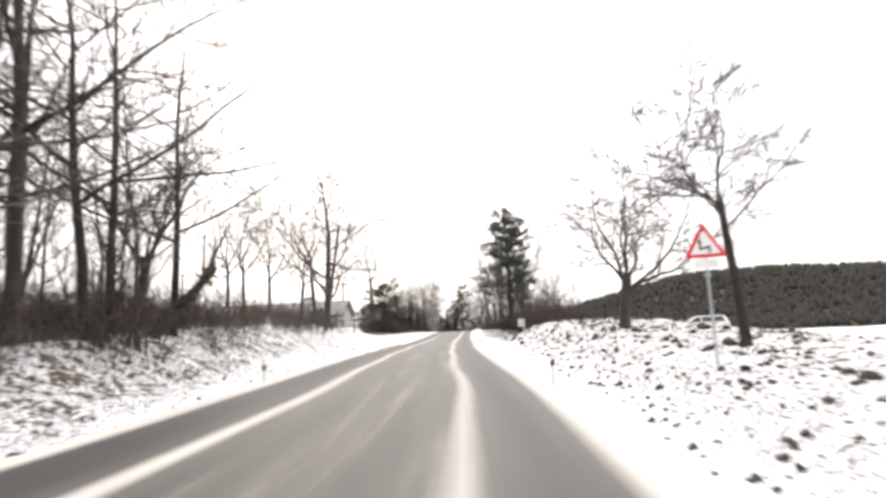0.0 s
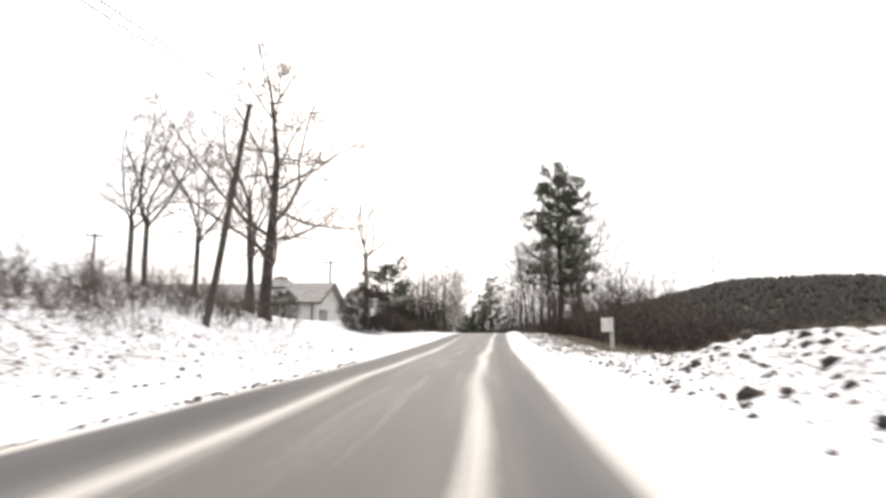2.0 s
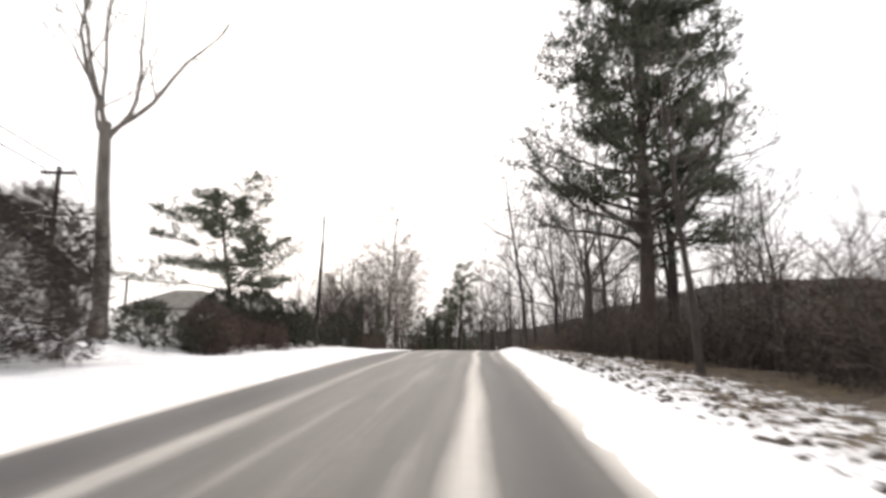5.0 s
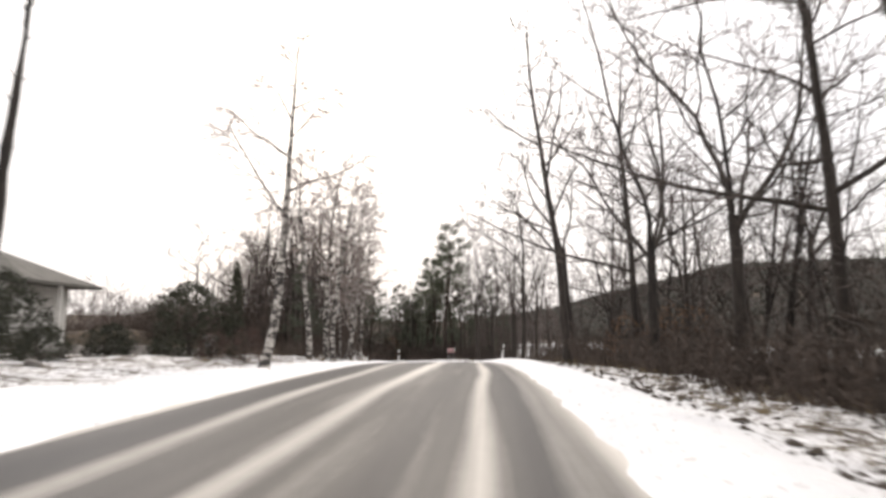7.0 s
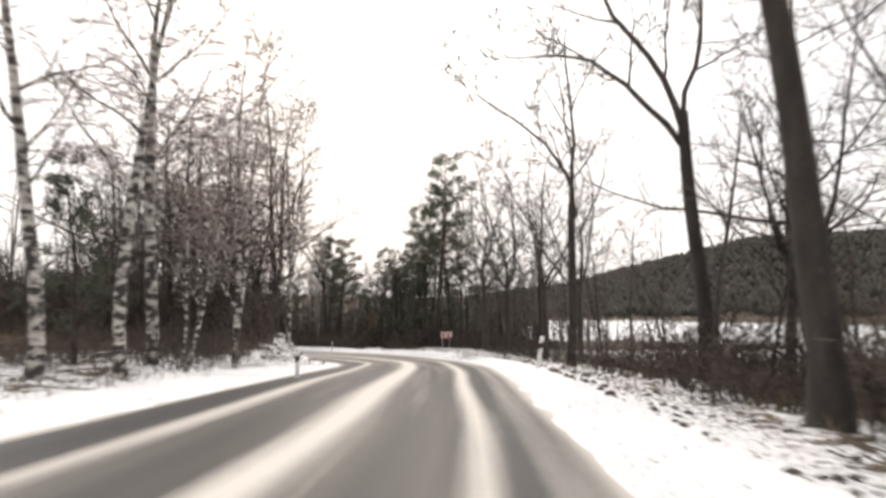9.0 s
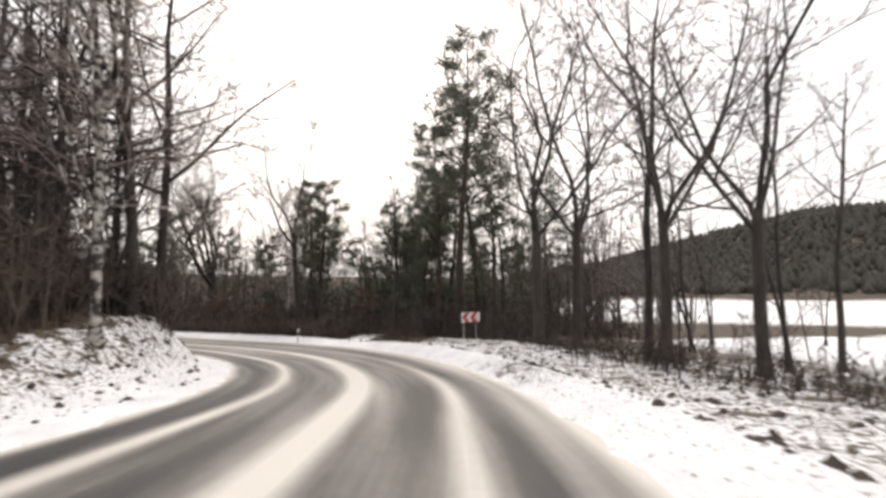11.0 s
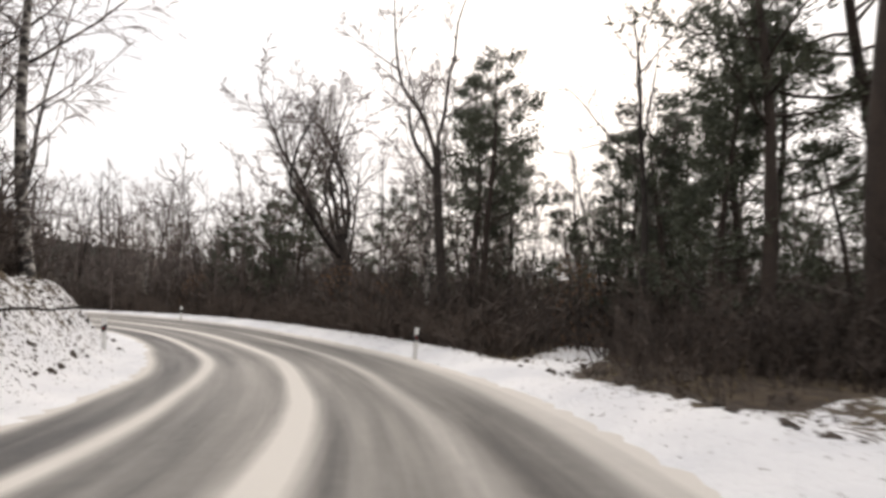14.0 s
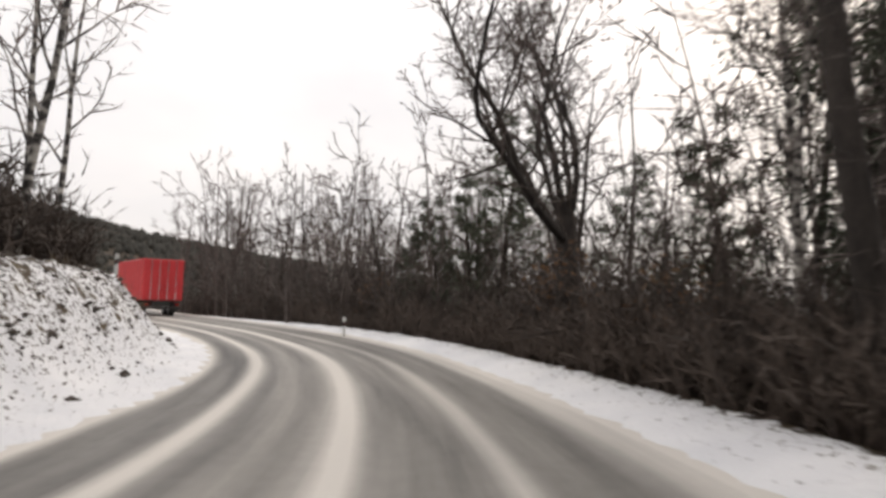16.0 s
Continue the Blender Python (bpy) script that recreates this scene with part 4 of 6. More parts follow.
def scatter(kinds, count, s0, s1, d0, d1, small, large, seed, gap=0.8):
    """Copies strewn over a stretch beside the road, clear of one another."""
    rng = np.random.default_rng(seed)
    taken = []
    for _ in range(count * 6):
        if len(taken) == count:
            break
        x, y = at(rng.uniform(s0, s1), rng.uniform(d0, d1))
        _, _, inside = land(x, y)
        if d1 < 0 and s0 > 133 and x < 3.5 - 0.42 * (y - 113):
            continue
        if inside[0] < 1.3 or any((x - a) ** 2 + (y - b) ** 2 < r * r for a, b, r in CLEARINGS) or any((x - a) ** 2 + (y - b) ** 2 < gap * gap for a, b in taken):
            continue
        taken.append((x, y))
        put(kinds[len(taken) % len(kinds)], x, y, rng.uniform(0, 360), rng.uniform(small, large), lean=(rng.uniform(-3, 3), rng.uniform(-3, 3)))


# wood on the bank at the start
scatter([alder, sapling, wood_oak, alder, ash, alder], 22, 6, 22, -22, -10.5, 0.6, 0.95, 61, 1.3)
scatter([sapling, alder], 6, 22, 28, -20, -12, 0.5, 0.75, 261, 1.3)
scatter([thicket, thicket_b, thicket_b], 15, 7, 26, -17, -9.6, 0.6, 0.9, 62)
scatter([thicket, thicket_b], 18, 29, 47, -18, -10.4, 0.5, 0.85, 63)
scatter([thicket, thicket_b, thicket], 18, 46, 63, -19, -11, 0.55, 0.9, 163)
scatter([thicket_b, sapling], 10, 28, 60, -40, -22, 0.7, 1.0, 64, 2)
scatter([thicket, thicket_b], 9, 58, 78, -24, -14, 0.55, 0.9, 65)
# hedge beyond the cabinet
scatter([thicket_b, thicket, thicket_b, sapling], 24, 60, 94, 8.2, 16, 0.85, 1.3, 66)
scatter([sapling, thicket_b], 12, 76, 100, 8.0, 16, 0.8, 1.2, 67)
scatter([thicket_b], 14, 64, 97, 9, 15, 1.2, 1.7, 169)
scatter([alder, wood_oak, alder], 8, 101, 113, 10, 18, 0.55, 0.8, 168, 1.5)
scatter([alder, sapling], 9, 78, 97, 11, 17, 0.55, 0.75, 167)
# right of the road to the bend
scatter([wood_oak, alder, ash_b, sapling, alder], 15, 100, 150, 8.5, 18, 0.6, 0.95, 68, 2.0)
scatter([sapling, thicket_b, thicket_b], 26, 98, 150, 5.2, 11, 0.6, 1.05, 69)
scatter([leafy], 5, 124, 140, 6.5, 11, 0.6, 1.0, 70)
scatter([thicket_b, thicket_b, thicket], 12, 116, 140, 6.4, 9.5, 0.6, 0.95, 170, 0.5)
scatter([alder, sapling, alder], 14, 114, 142, 8, 15, 0.8, 1.2, 171, 1.2)
scatter([thicket], 16, 98, 160, 5.2, 9, 0.5, 0.9, 71)
scatter([alder, sapling, ash], 9, 150, 168, 9, 20, 0.6, 0.95, 72, 2.0)
scatter([thicket_b, sapling, alder], 22, 128, 166, 13, 34, 0.6, 0.9, 172, 1.5)
# birch scrub left of the road
scatter([thicket], 14, 138, 152, -14, -8.2, 0.5, 0.8, 73)
# wood inside the bend
scatter([ash, wood_oak, alder, birch_thin, alder, wood_oak, birch_b], 42, 152, 205, -26, -9.0, 0.7, 1.0, 75, 2.0)
scatter([thicket, thicket_b, sapling, thicket_b], 30, 150, 205, -22, -8.6, 0.6, 1.0, 76)
scatter([wood_oak, alder, sapling, alder, wood_oak], 16, 162, 202, -20, -8.2, 0.65, 0.95, 176, 1.5)
# wood outside the bend
scatter([pine_low, alder, pine_low, pine, birch_thin, pine_low, ash, alder], 58, 173, 207, 8.0, 28, 0.7, 0.95, 77, 1.5)
scatter([thicket_b, thicket, sapling, leafy, sapling], 40, 178, 214, 4.4, 16, 0.7, 1.15, 78)
scatter([thicket_b, thicket, thicket_b], 18, 179.5, 197, 4.7, 7.4, 0.55, 0.85, 178, 0.7)
scatter([thicket_b, thicket], 6, 171, 174.5, 5.0, 7.6, 0.5, 0.75, 179, 0.7)
scatter([alder, ash, alder, birch_b, alder], 34, 203, 262, 6.5, 26, 0.7, 0.95, 79, 2.0)
scatter([thicket_b, thicket], 20, 204, 262, 4.5, 14, 0.7, 1.1, 80)


def undergrowth(s0, s1, d0, d1, count, height, seed, width=0.02):
    """Tangled stems and twigs under the trees, too dense to tell apart."""
    rng = np.random.default_rng(seed)
    mesh = Mesh()
    s, d = rng.uniform(s0, s1, count), rng.uniform(d0, d1, count)
    pts = np.array([at(a, b) for a, b in zip(s, d)])
    z, _, inside = land(pts[:, 0], pts[:, 1])
    tall = height * (0.45 + 0.55 * np.clip(0.5 + 0.9 * lumps(pts[:, 0], pts[:, 1], 1.6), 0, 1))
    clear = np.ones(count, bool)
    for a, b, r in CLEARINGS:
        clear &= (pts[:, 0] - a) ** 2 + (pts[:, 1] - b) ** 2 > r * r
    keep = np.nonzero((inside > 1.0) & clear)[0]
    n = len(keep)
    h = tall[keep] * rng.uniform(0.3, 1.0, n)
    foot = np.stack([pts[keep, 0], pts[keep, 1], z[keep] - 0.1], 1)
    way = unit_rows(np.stack([rng.normal(size=n) * 0.25, rng.normal(size=n) * 0.25, np.ones(n)], 1))
    stem = grow(rng, foot, way, h, 3, 0.12, 0.02)
    mesh.blades(rng, stem, width * 0.7)
    p, go, size, _ = offshoots(rng, stem, np.full(stem.shape[:2], width), 5, 0.15, 42, 0.45)
    side = grow(rng, p, go, size, 1, 0.2, 0.02)
    mesh.blades(rng, side, width * 0.62)
    p, go, size, _ = offshoots(rng, side, np.full(side.shape[:2], width), 1, 0.2, 40, 0.95)
    mesh.blades(rng, grow(rng, p, go, size, 1, 0.2, 0.0), width * 0.6)
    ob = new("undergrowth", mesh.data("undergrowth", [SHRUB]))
    return tagged(ob, "dense tangle of leafless brown undergrowth", "undergrowth", kind="stuff")


undergrowth(179.5, 200, 4.7, 9, 1500, 0.9, 191)
undergrowth(171, 174.5, 4.9, 9, 380, 0.8, 192)
undergrowth(5, 29, -22, -9.8, 2300, 3.0, 201, 0.024)
undergrowth(29, 47, -18, -10.6, 650, 1.7, 213)
undergrowth(48, 98, 8.6, 17, 1900, 3.0, 202, 0.036)
undergrowth(110, 146, 4.9, 13, 2500, 2.3, 203, 0.036)
undergrowth(146, 168, 6.6, 9.5, 500, 1.5, 204, 0.03)
undergrowth(166, 173, 6.6, 14, 600, 2.6, 216, 0.036)
undergrowth(96, 114, 6.0, 17, 1700, 3.6, 209, 0.036)
undergrowth(153, 210, -26, -8.4, 4200, 4.6, 205, 0.05)
undergrowth(178, 214, 4.2, 26, 4600, 4.4, 206, 0.05)
undergrowth(169, 179, 3.6, 8, 420, 0.9, 210)
undergrowth(169, 179, 8, 26, 1100, 3.0, 211, 0.04)
undergrowth(177.5, 208, 3.6, 6.4, 3000, 1.8, 212, 0.036)
undergrowth(205, 262, 4.0, 24, 2400, 4.6, 207, 0.055)
undergrowth(136, 153, -18, -8.0, 420, 1.3, 208)
undergrowth(164, 216, -12, -6.7, 2300, 3.2, 214, 0.045)


# ---- woods on the hills and beyond the bend ----
def far_forest():
    rng = np.random.default_rng(90)
    mesh = Mesh()
    n = 15000
    r = np.sqrt(rng.uniform(245 ** 2, 500 ** 2, n))
    az = np.radians(np.where(rng.uniform(0, 1, n) < 0.66, rng.uniform(4, 78, n), rng.uniform(-108, -48, n)))
    x, y = 3 + r * np.sin(az), 110 + r * np.cos(az)
    z = land(x, y)[0] - 2.2
    h, w = rng.uniform(4.5, 8.5, n), rng.uniform(1.5, 2.9, n)
    turn = rng.uniform(0, 6.283, n)
    ring = turn[:, None] + np.arange(4) * math.pi / 2
    out = w[:, None] * rng.uniform(0.7, 1.25, (n, 4))
    skirt = np.stack([x[:, None] + np.cos(ring) * out, y[:, None] + np.sin(ring) * out, z[:, None] + h[:, None] * rng.uniform(0.25, 0.6, (n, 4))], -1)
    tip = np.stack([x + rng.normal(size=n) * 0.4, y + rng.normal(size=n) * 0.4, z + h], -1)[:, None]
    foot = np.stack([x, y, z - 1], -1)[:, None]
    side = np.array([(i, (i + 1) % 4, 4) for i in range(4)] + [((i + 1) % 4, i, 5) for i in range(4)])
    mesh.add(np.concatenate([skirt, tip, foot], 1), ((np.arange(n) * 6)[:, None, None] + side).reshape(-1, 3))
    ob = new("hill_forest", mesh.data("hill_forest", [WOODS]))
    return tagged(ob, "dark winter forest covering the far hills", "forest", kind="stuff")


far_forest()


def back_woods():
    """The joined wood behind the bend, too deep to tell tree from tree."""
    rng = np.random.default_rng(91)
    mesh, spots = Mesh(), []
    for k in range(800):
        if k < 310:
            x, y = rng.uniform(-75, 34), rng.uniform(208, 262)
            if y < 216 - 0.35 * (x + 10) and x < -10:
                y += 14
        elif k < 430:
            x, y = at(rng.uniform(150, 215), rng.uniform(-52, -26))
        elif k >= 645:
            x, y = rng.uniform(-62, -24), rng.uniform(187, 212)
        elif k >= 600:
            x, y = rng.uniform(7, 19), rng.uniform(175, 202)
        elif k >= 520:
            x, y = at(rng.uniform(166, 208), rng.uniform(-25, -9))
        elif k < 465:
            x, y = at(rng.uniform(4, 28), rng.uniform(-40, -20))
        else:
            x, y = at(rng.uniform(174, 214), rng.uniform(9, 36))
        if y < 184 and x < 2 - 0.42 * (y - 113) and x < -20 and y > 100:
            continue
        spots.append((x, y))
    feet = np.array(spots)
    n = len(feet)
    foot = np.stack([feet[:, 0], feet[:, 1], land(feet[:, 0], feet[:, 1])[0] - 0.3], 1)
    stem = grow(rng, foot, np.tile([0, 0, 1.0], (n, 1)), rng.uniform(8, 13, n), 5, 0.05, 0.02)
    rad = rng.uniform(0.07, 0.15, n)[:, None] * np.linspace(1, 0.12, 6)
    mesh.tubes(stem, rad, 3)
    branching(rng, mesh, stem, rad, [(7, 0.1, 46, 0.34, 0.14, 0.03), (3, 0.15, 42, 0.55, 0.15, 0.0), (2, 0.1, 40, 0.6, 0.15, 0.0)], 0.036, 0)
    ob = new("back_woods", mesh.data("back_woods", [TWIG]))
    return tagged(ob, "deep leafless wood behind the bend", "forest", kind="stuff")


back_woods()


# ---- signs, posts and the cabinet ----
def rounded_triangle(side, radius):
    h = side * math.sqrt(3) / 2
    corners = [(-side / 2, 0), (side / 2, 0), (0, h)]
    cx, cz = 0, h / 3
    pts = []
    for k, (x, z) in enumerate(corners):
        dx, dz = cx - x, cz - z
        n = math.hypot(dx, dz)
        ox, oz = x + dx / n * radius * 2, z + dz / n * radius * 2
        mid = math.atan2(z - cz, x - cx)
        for a in (-60, -30, 0, 30, 60):
            pts.append((ox + radius * math.cos(mid + radians(a)), oz + radius * math.sin(mid + radians(a))))
    return pts


def plate(mesh, outline, y0, y1, shift=(0, 0), grow=1.0):
    """A flat plate in the x-z plane between two depths."""
    n = len(outline)
    pts = [(x * grow + shift[0], z * grow + shift[1]) for x, z in outline]
    v = [(x, y0, z) for x, z in pts] + [(x, y1, z) for x, z in pts]
    mesh.add(v, [tuple(range(n)), tuple(range(2 * n - 1, n - 1, -1))] + [(i, n + i, n + (i + 1) % n, (i + 1) % n) for i in range(n)])


def warning_sign(x, y, turn):
    root = tagged(new("warning_sign"), "red-edged triangular bend warning sign on a thin steel post", "road sign")
    post, rim, face, arrow, tag, clip = Mesh(), Mesh(), Mesh(), Mesh(), Mesh(), Mesh()
    g = ground_at(x, y)
    top, low = 3.5 - g, 2.66 - g
    post.tube([(0, 0.05, -0.3), (0, 0.05, 1.0), (0, 0.05, top - 0.12)], [0.032] * 3, 10, cap=True)
    tri = rounded_triangle(0.94, 0.035)
    plate(rim, tri, 0.0, 0.012, (0, low))
    plate(face, tri, -0.004, 0.006, (0, low + 0.085), 0.69)
    for a, b in (((-0.1, 0.36), (-0.1, 0.2)), ((-0.1, 0.2), (0.09, 0.25)), ((0.09, 0.25), (0.09, 0.14))):
        ux, uz = b[0] - a[0], b[1] - a[1]
        n = math.hypot(ux, uz)
        ox, oz = -uz / n * 0.026, ux / n * 0.026
        ex, ez = ux / n * 0.02, uz / n * 0.02
        plate(arrow, [(a[0] - ox - ex, a[1] - oz - ez), (b[0] - ox + ex, b[1] - oz + ez), (b[0] + ox + ex, b[1] + oz + ez), (a[0] + ox - ex, a[1] + oz - ez)], -0.008, -0.003, (0, low))
    plate(arrow, [(-0.155, 0.35), (-0.045, 0.35), (-0.1, 0.45)], -0.008, -0.003, (0, low))
    tag.block(-0.26, 0.26, 0.0, 0.012, low - 0.24, low - 0.03)
    clip.block(-0.06, 0.06, 0.012, 0.09, low - 0.42, low - 0.36)
    clip.block(-0.05, 0.05, 0.012, 0.09, low + 0.2, low + 0.25)
    part("post", post, GALV, root)
    part("red_border", rim, RED, root, "", False)
    part("white_face", face, WHITE, root, "", False)
    part("bend_arrow", arrow, BLACK, root, "black bent arrow", False)
    part("supplementary_plate", tag, WHITE, root, "small white plate under the triangle", False)
    part("clamp", clip, GALV, root, "", False)
    root.matrix_basis = pose(x, y, g, 0, 0, turn)


warning_sign(5.99, 12.6, -14)


def chevron_sign(x, y, turn):
    root = tagged(new("chevron_sign"), "red and white chevron panel on two steel posts", "road sign")
    g = ground_at(x, y)
    low = max(-1.57 - g, 0.75)
    panel, red = Mesh(), Mesh()
    panel.block(-0.5, 0.5, 0, 0.015, low, low + 0.5)
    for k in (-0.47, -0.02):
        for up in (1, -1):
            zc = low + 0.25
            plate(red, [(k, zc), (k + 0.2, zc), (k + 0.42, zc + up * 0.245), (k + 0.22, zc + up * 0.245)][:: up], -0.005, 0.002)
    part("panel", panel, WHITE, root, "white reflective panel", False)
    part("chevrons", red, RED, root, "two red chevrons", False)
    for px in (-0.36, 0.3):
        post = Mesh()
        post.tube([(px, 0.045, -0.3), (px, 0.045, low + 0.45)], [0.03, 0.03], 10, cap=True)
        part("post", post, GALV, root)
    root.matrix_basis = pose(x, y, g, 0, 0, turn)


chevron_sign(5.25, 169.86, 27)


def delineator(size=1.0):
    root = tagged(new("delineator_post"), "white plastic roadside marker post with a black band", "marker post", "roadside marker posts")
    for name, z0, z1, mat, grow in (("shaft", -0.25, 0.58, WHITE, 0.0), ("black_band", 0.58, 0.76, BLACK, 0.001), ("cap", 0.76, 0.95, WHITE, 0.0)):
        m = Mesh()
        w, t = 0.06 + grow, 0.045 + grow
        prof = [(-w, -t), (w, -t), (w, t * 0.4), (w * 0.5, t), (-w * 0.5, t), (-w, t * 0.4)]
        tilt = 0.03
        v = [(a, b, z0 + tilt * a / w * (z0 > 0)) for a, b in prof] + [(a, b, z1 + tilt * a / w * (z1 < 0.9)) for a, b in prof]
        m.add(v, [tuple(range(5, -1, -1)), tuple(range(6, 12))] + [(i, (i + 1) % 6, 6 + (i + 1) % 6, 6 + i) for i in range(6)])
        bevelled(part(name, m, mat, root, "", False), 0.008)
    ref = Mesh()
    ref.block(-0.016, 0.016, -0.05, -0.046, 0.64, 0.7)
    back = Mesh()
    back.block(-0.03, -0.008, 0.046, 0.05, 0.63, 0.71)
    back.block(0.008, 0.03, 0.046, 0.05, 0.63, 0.71)
    part("rear_reflector", back, CABINET, root, "pair of pale reflectors", False)
    part("reflector", ref, LAMP_RED, root, "small orange-red reflector", False)
    return root


marker = delineator()
for x, y, turn, tip in ((3.05, 16.7, 4, 1), (-6.3, 19.2, 180, 0), (0.9, 139.7, 2, 0), (7.9, 140.3, 0, 9), (-5.6, 176.4, 35, 3), (-25.4, 185.0, 65, 0), (-13.4, 172.6, 45, -2), (-27.5, 177.0, 70, 0)):
    put(marker, x, y, turn, lean=(0, tip))


def cabinet(x, y, turn):
    root = tagged(new("utility_cabinet"), "pale grey utility cabinet on a concrete pillar", "cabinet")
    pillar, body, door, lid, badge, vent = (Mesh() for _ in range(6))
    pillar.block(0.1, 0.34, 0.0, 0.2, -0.3, 1.9)
    body.block(-0.37, 0.3, -0.16, 0.0, 1.04, 1.84)
    door.block(-0.33, 0.26, -0.175, -0.16, 1.08, 1.79)
    lid.block(-0.39, 0.35, -0.19, 0.03, 1.84, 1.88)
    badge.block(0.05, 0.18, -0.18, -0.175, 1.66, 1.7)
    badge.block(0.05, 0.18, -0.18, -0.175, 1.59, 1.62)
    vent.block(-0.3, -0.28, -0.19, -0.175, 1.35, 1.5)
    bevelled(part("pillar", pillar, CONCRETE, root, "square concrete pillar", False), 0.012)
    bevelled(part("body", body, CABINET, root, "", False), 0.01)
    bevelled(part("door", door, CABINET, root, "", False), 0.006)
    bevelled(part("lid", lid, CABINET, root, "", False), 0.008)
    part("badge", badge, PLASTIC, root, "small grey plate", False)
    part("handle", vent, BLACK, root, "", False)
    root.matrix_basis = pose(x, y, ground_at(x, y), 0, 0, turn)


cabinet(8.42, 63.1, -16)


# ---- vehicles ----
def wheel(root, x, y, r, w):
    tyre, rim = Mesh(), Mesh()
    tyre.tube([(x - w / 2, y, r), (x - w * 0.4, y, r), (x + w * 0.4, y, r), (x + w / 2, y, r)], [r * 0.9, r, r, r * 0.9], 20, cap=True)
    rim.tube([(x - w / 2 - 0.006, y, r), (x + w / 2 + 0.006, y, r)], [r * 0.58, r * 0.58], 16, cap=True)
    t = part("tyre", tyre, RUBBER, root, "", False)
    part("rim", rim, GALV, t, "steel rim", False)


def lorry(x, y, z, turn):
    """Its nose points along +y."""
    root = tagged(new("lorry"), "red box lorry seen from behind on the road", "lorry")
    box, frame_, bumper, cab, screen = (Mesh() for _ in range(5))
    box.block(-1.24, 1.24, 0.0, 8.6, 1.05, 3.75)
    for k in range(1, 9):
        for sx in (-1.27, 1.24):
            rib = Mesh()
            rib.block(sx, sx + 0.03, k * 0.95 - 0.02, k * 0.95 + 0.02, 1.08, 3.7)
            part("side_rib", rib, TRUCK_RED, root, "", False)
    for sx in (-1.2, 0.02):
        door = Mesh()
        door.block(sx, sx + 1.18, -0.05, 0.0, 1.12, 3.7)
        bevelled(part("rear_door", door, TRUCK_RED, root, "", False), 0.02)
    for bx in (-0.75, -0.25, 0.25, 0.75):
        bar = Mesh()
        bar.tube([(bx, -0.08, 1.1), (bx, -0.08, 3.68)], [0.02, 0.02], 6, cap=True)
        part("locking_bar", bar, GALV, root)
    for sx in (-1.45, 1.25):
        mirror = Mesh()
        mirror.block(sx, sx + 0.2, 10.6, 10.75, 1.9, 2.5)
        part("mirror", mirror, BLACK, root, "", False)
    for sx in (-1.2, 0.7):
        flap = Mesh()
        flap.block(sx, sx + 0.5, 0.95, 0.97, 0.25, 0.95)
        part("mud_flap", flap, RUBBER, root, "", False)
    frame_.block(-0.5, 0.5, 0.1, 9.6, 0.7, 1.03)
    bumper.block(-1.15, 1.15, -0.02, 0.12, 0.5, 0.66)
    cab.block(-1.22, 1.22, 8.9, 11.0, 0.75, 3.0)
    screen.block(-1.05, 1.05, 10.99, 11.03, 1.8, 2.75)
    bevelled(part("cargo_box", box, TRUCK_RED, root, "red tarpaulin cargo box", False), 0.05)
    part("chassis", frame_, CHASSIS, root, "sooty dark chassis", False)
    bevelled(part("bumper", bumper, CHASSIS, root, "", False), 0.03)
    bevelled(part("cab", cab, TRUCK_RED, root, "", False), 0.12, 3)
    part("windscreen", screen, GLASS, root, "", False)
    for sx in (-1.05, 0.8):
        lamp = Mesh()
        lamp.block(sx, sx + 0.25, -0.06, -0.02, 0.72, 0.86)
        part("tail_light", lamp, LAMP_RED, root, "", False)
    for wx in (-0.98, 0.98):
        for wy in (1.6, 2.9, 9.7):
            wheel(root, wx, wy, 0.5, 0.32)
    root.matrix_basis = pose(x, y, z, 0, 0, turn)


lx, ly = at(218, -0.3)
ls, ld, lz = lie(lx, ly)
k = int(np.argmin(np.abs(S - 222)))
lorry(lx, ly, float(lz[0]) + 0.01, math.degrees(math.atan2(-TAN[k, 0], TAN[k, 1])))


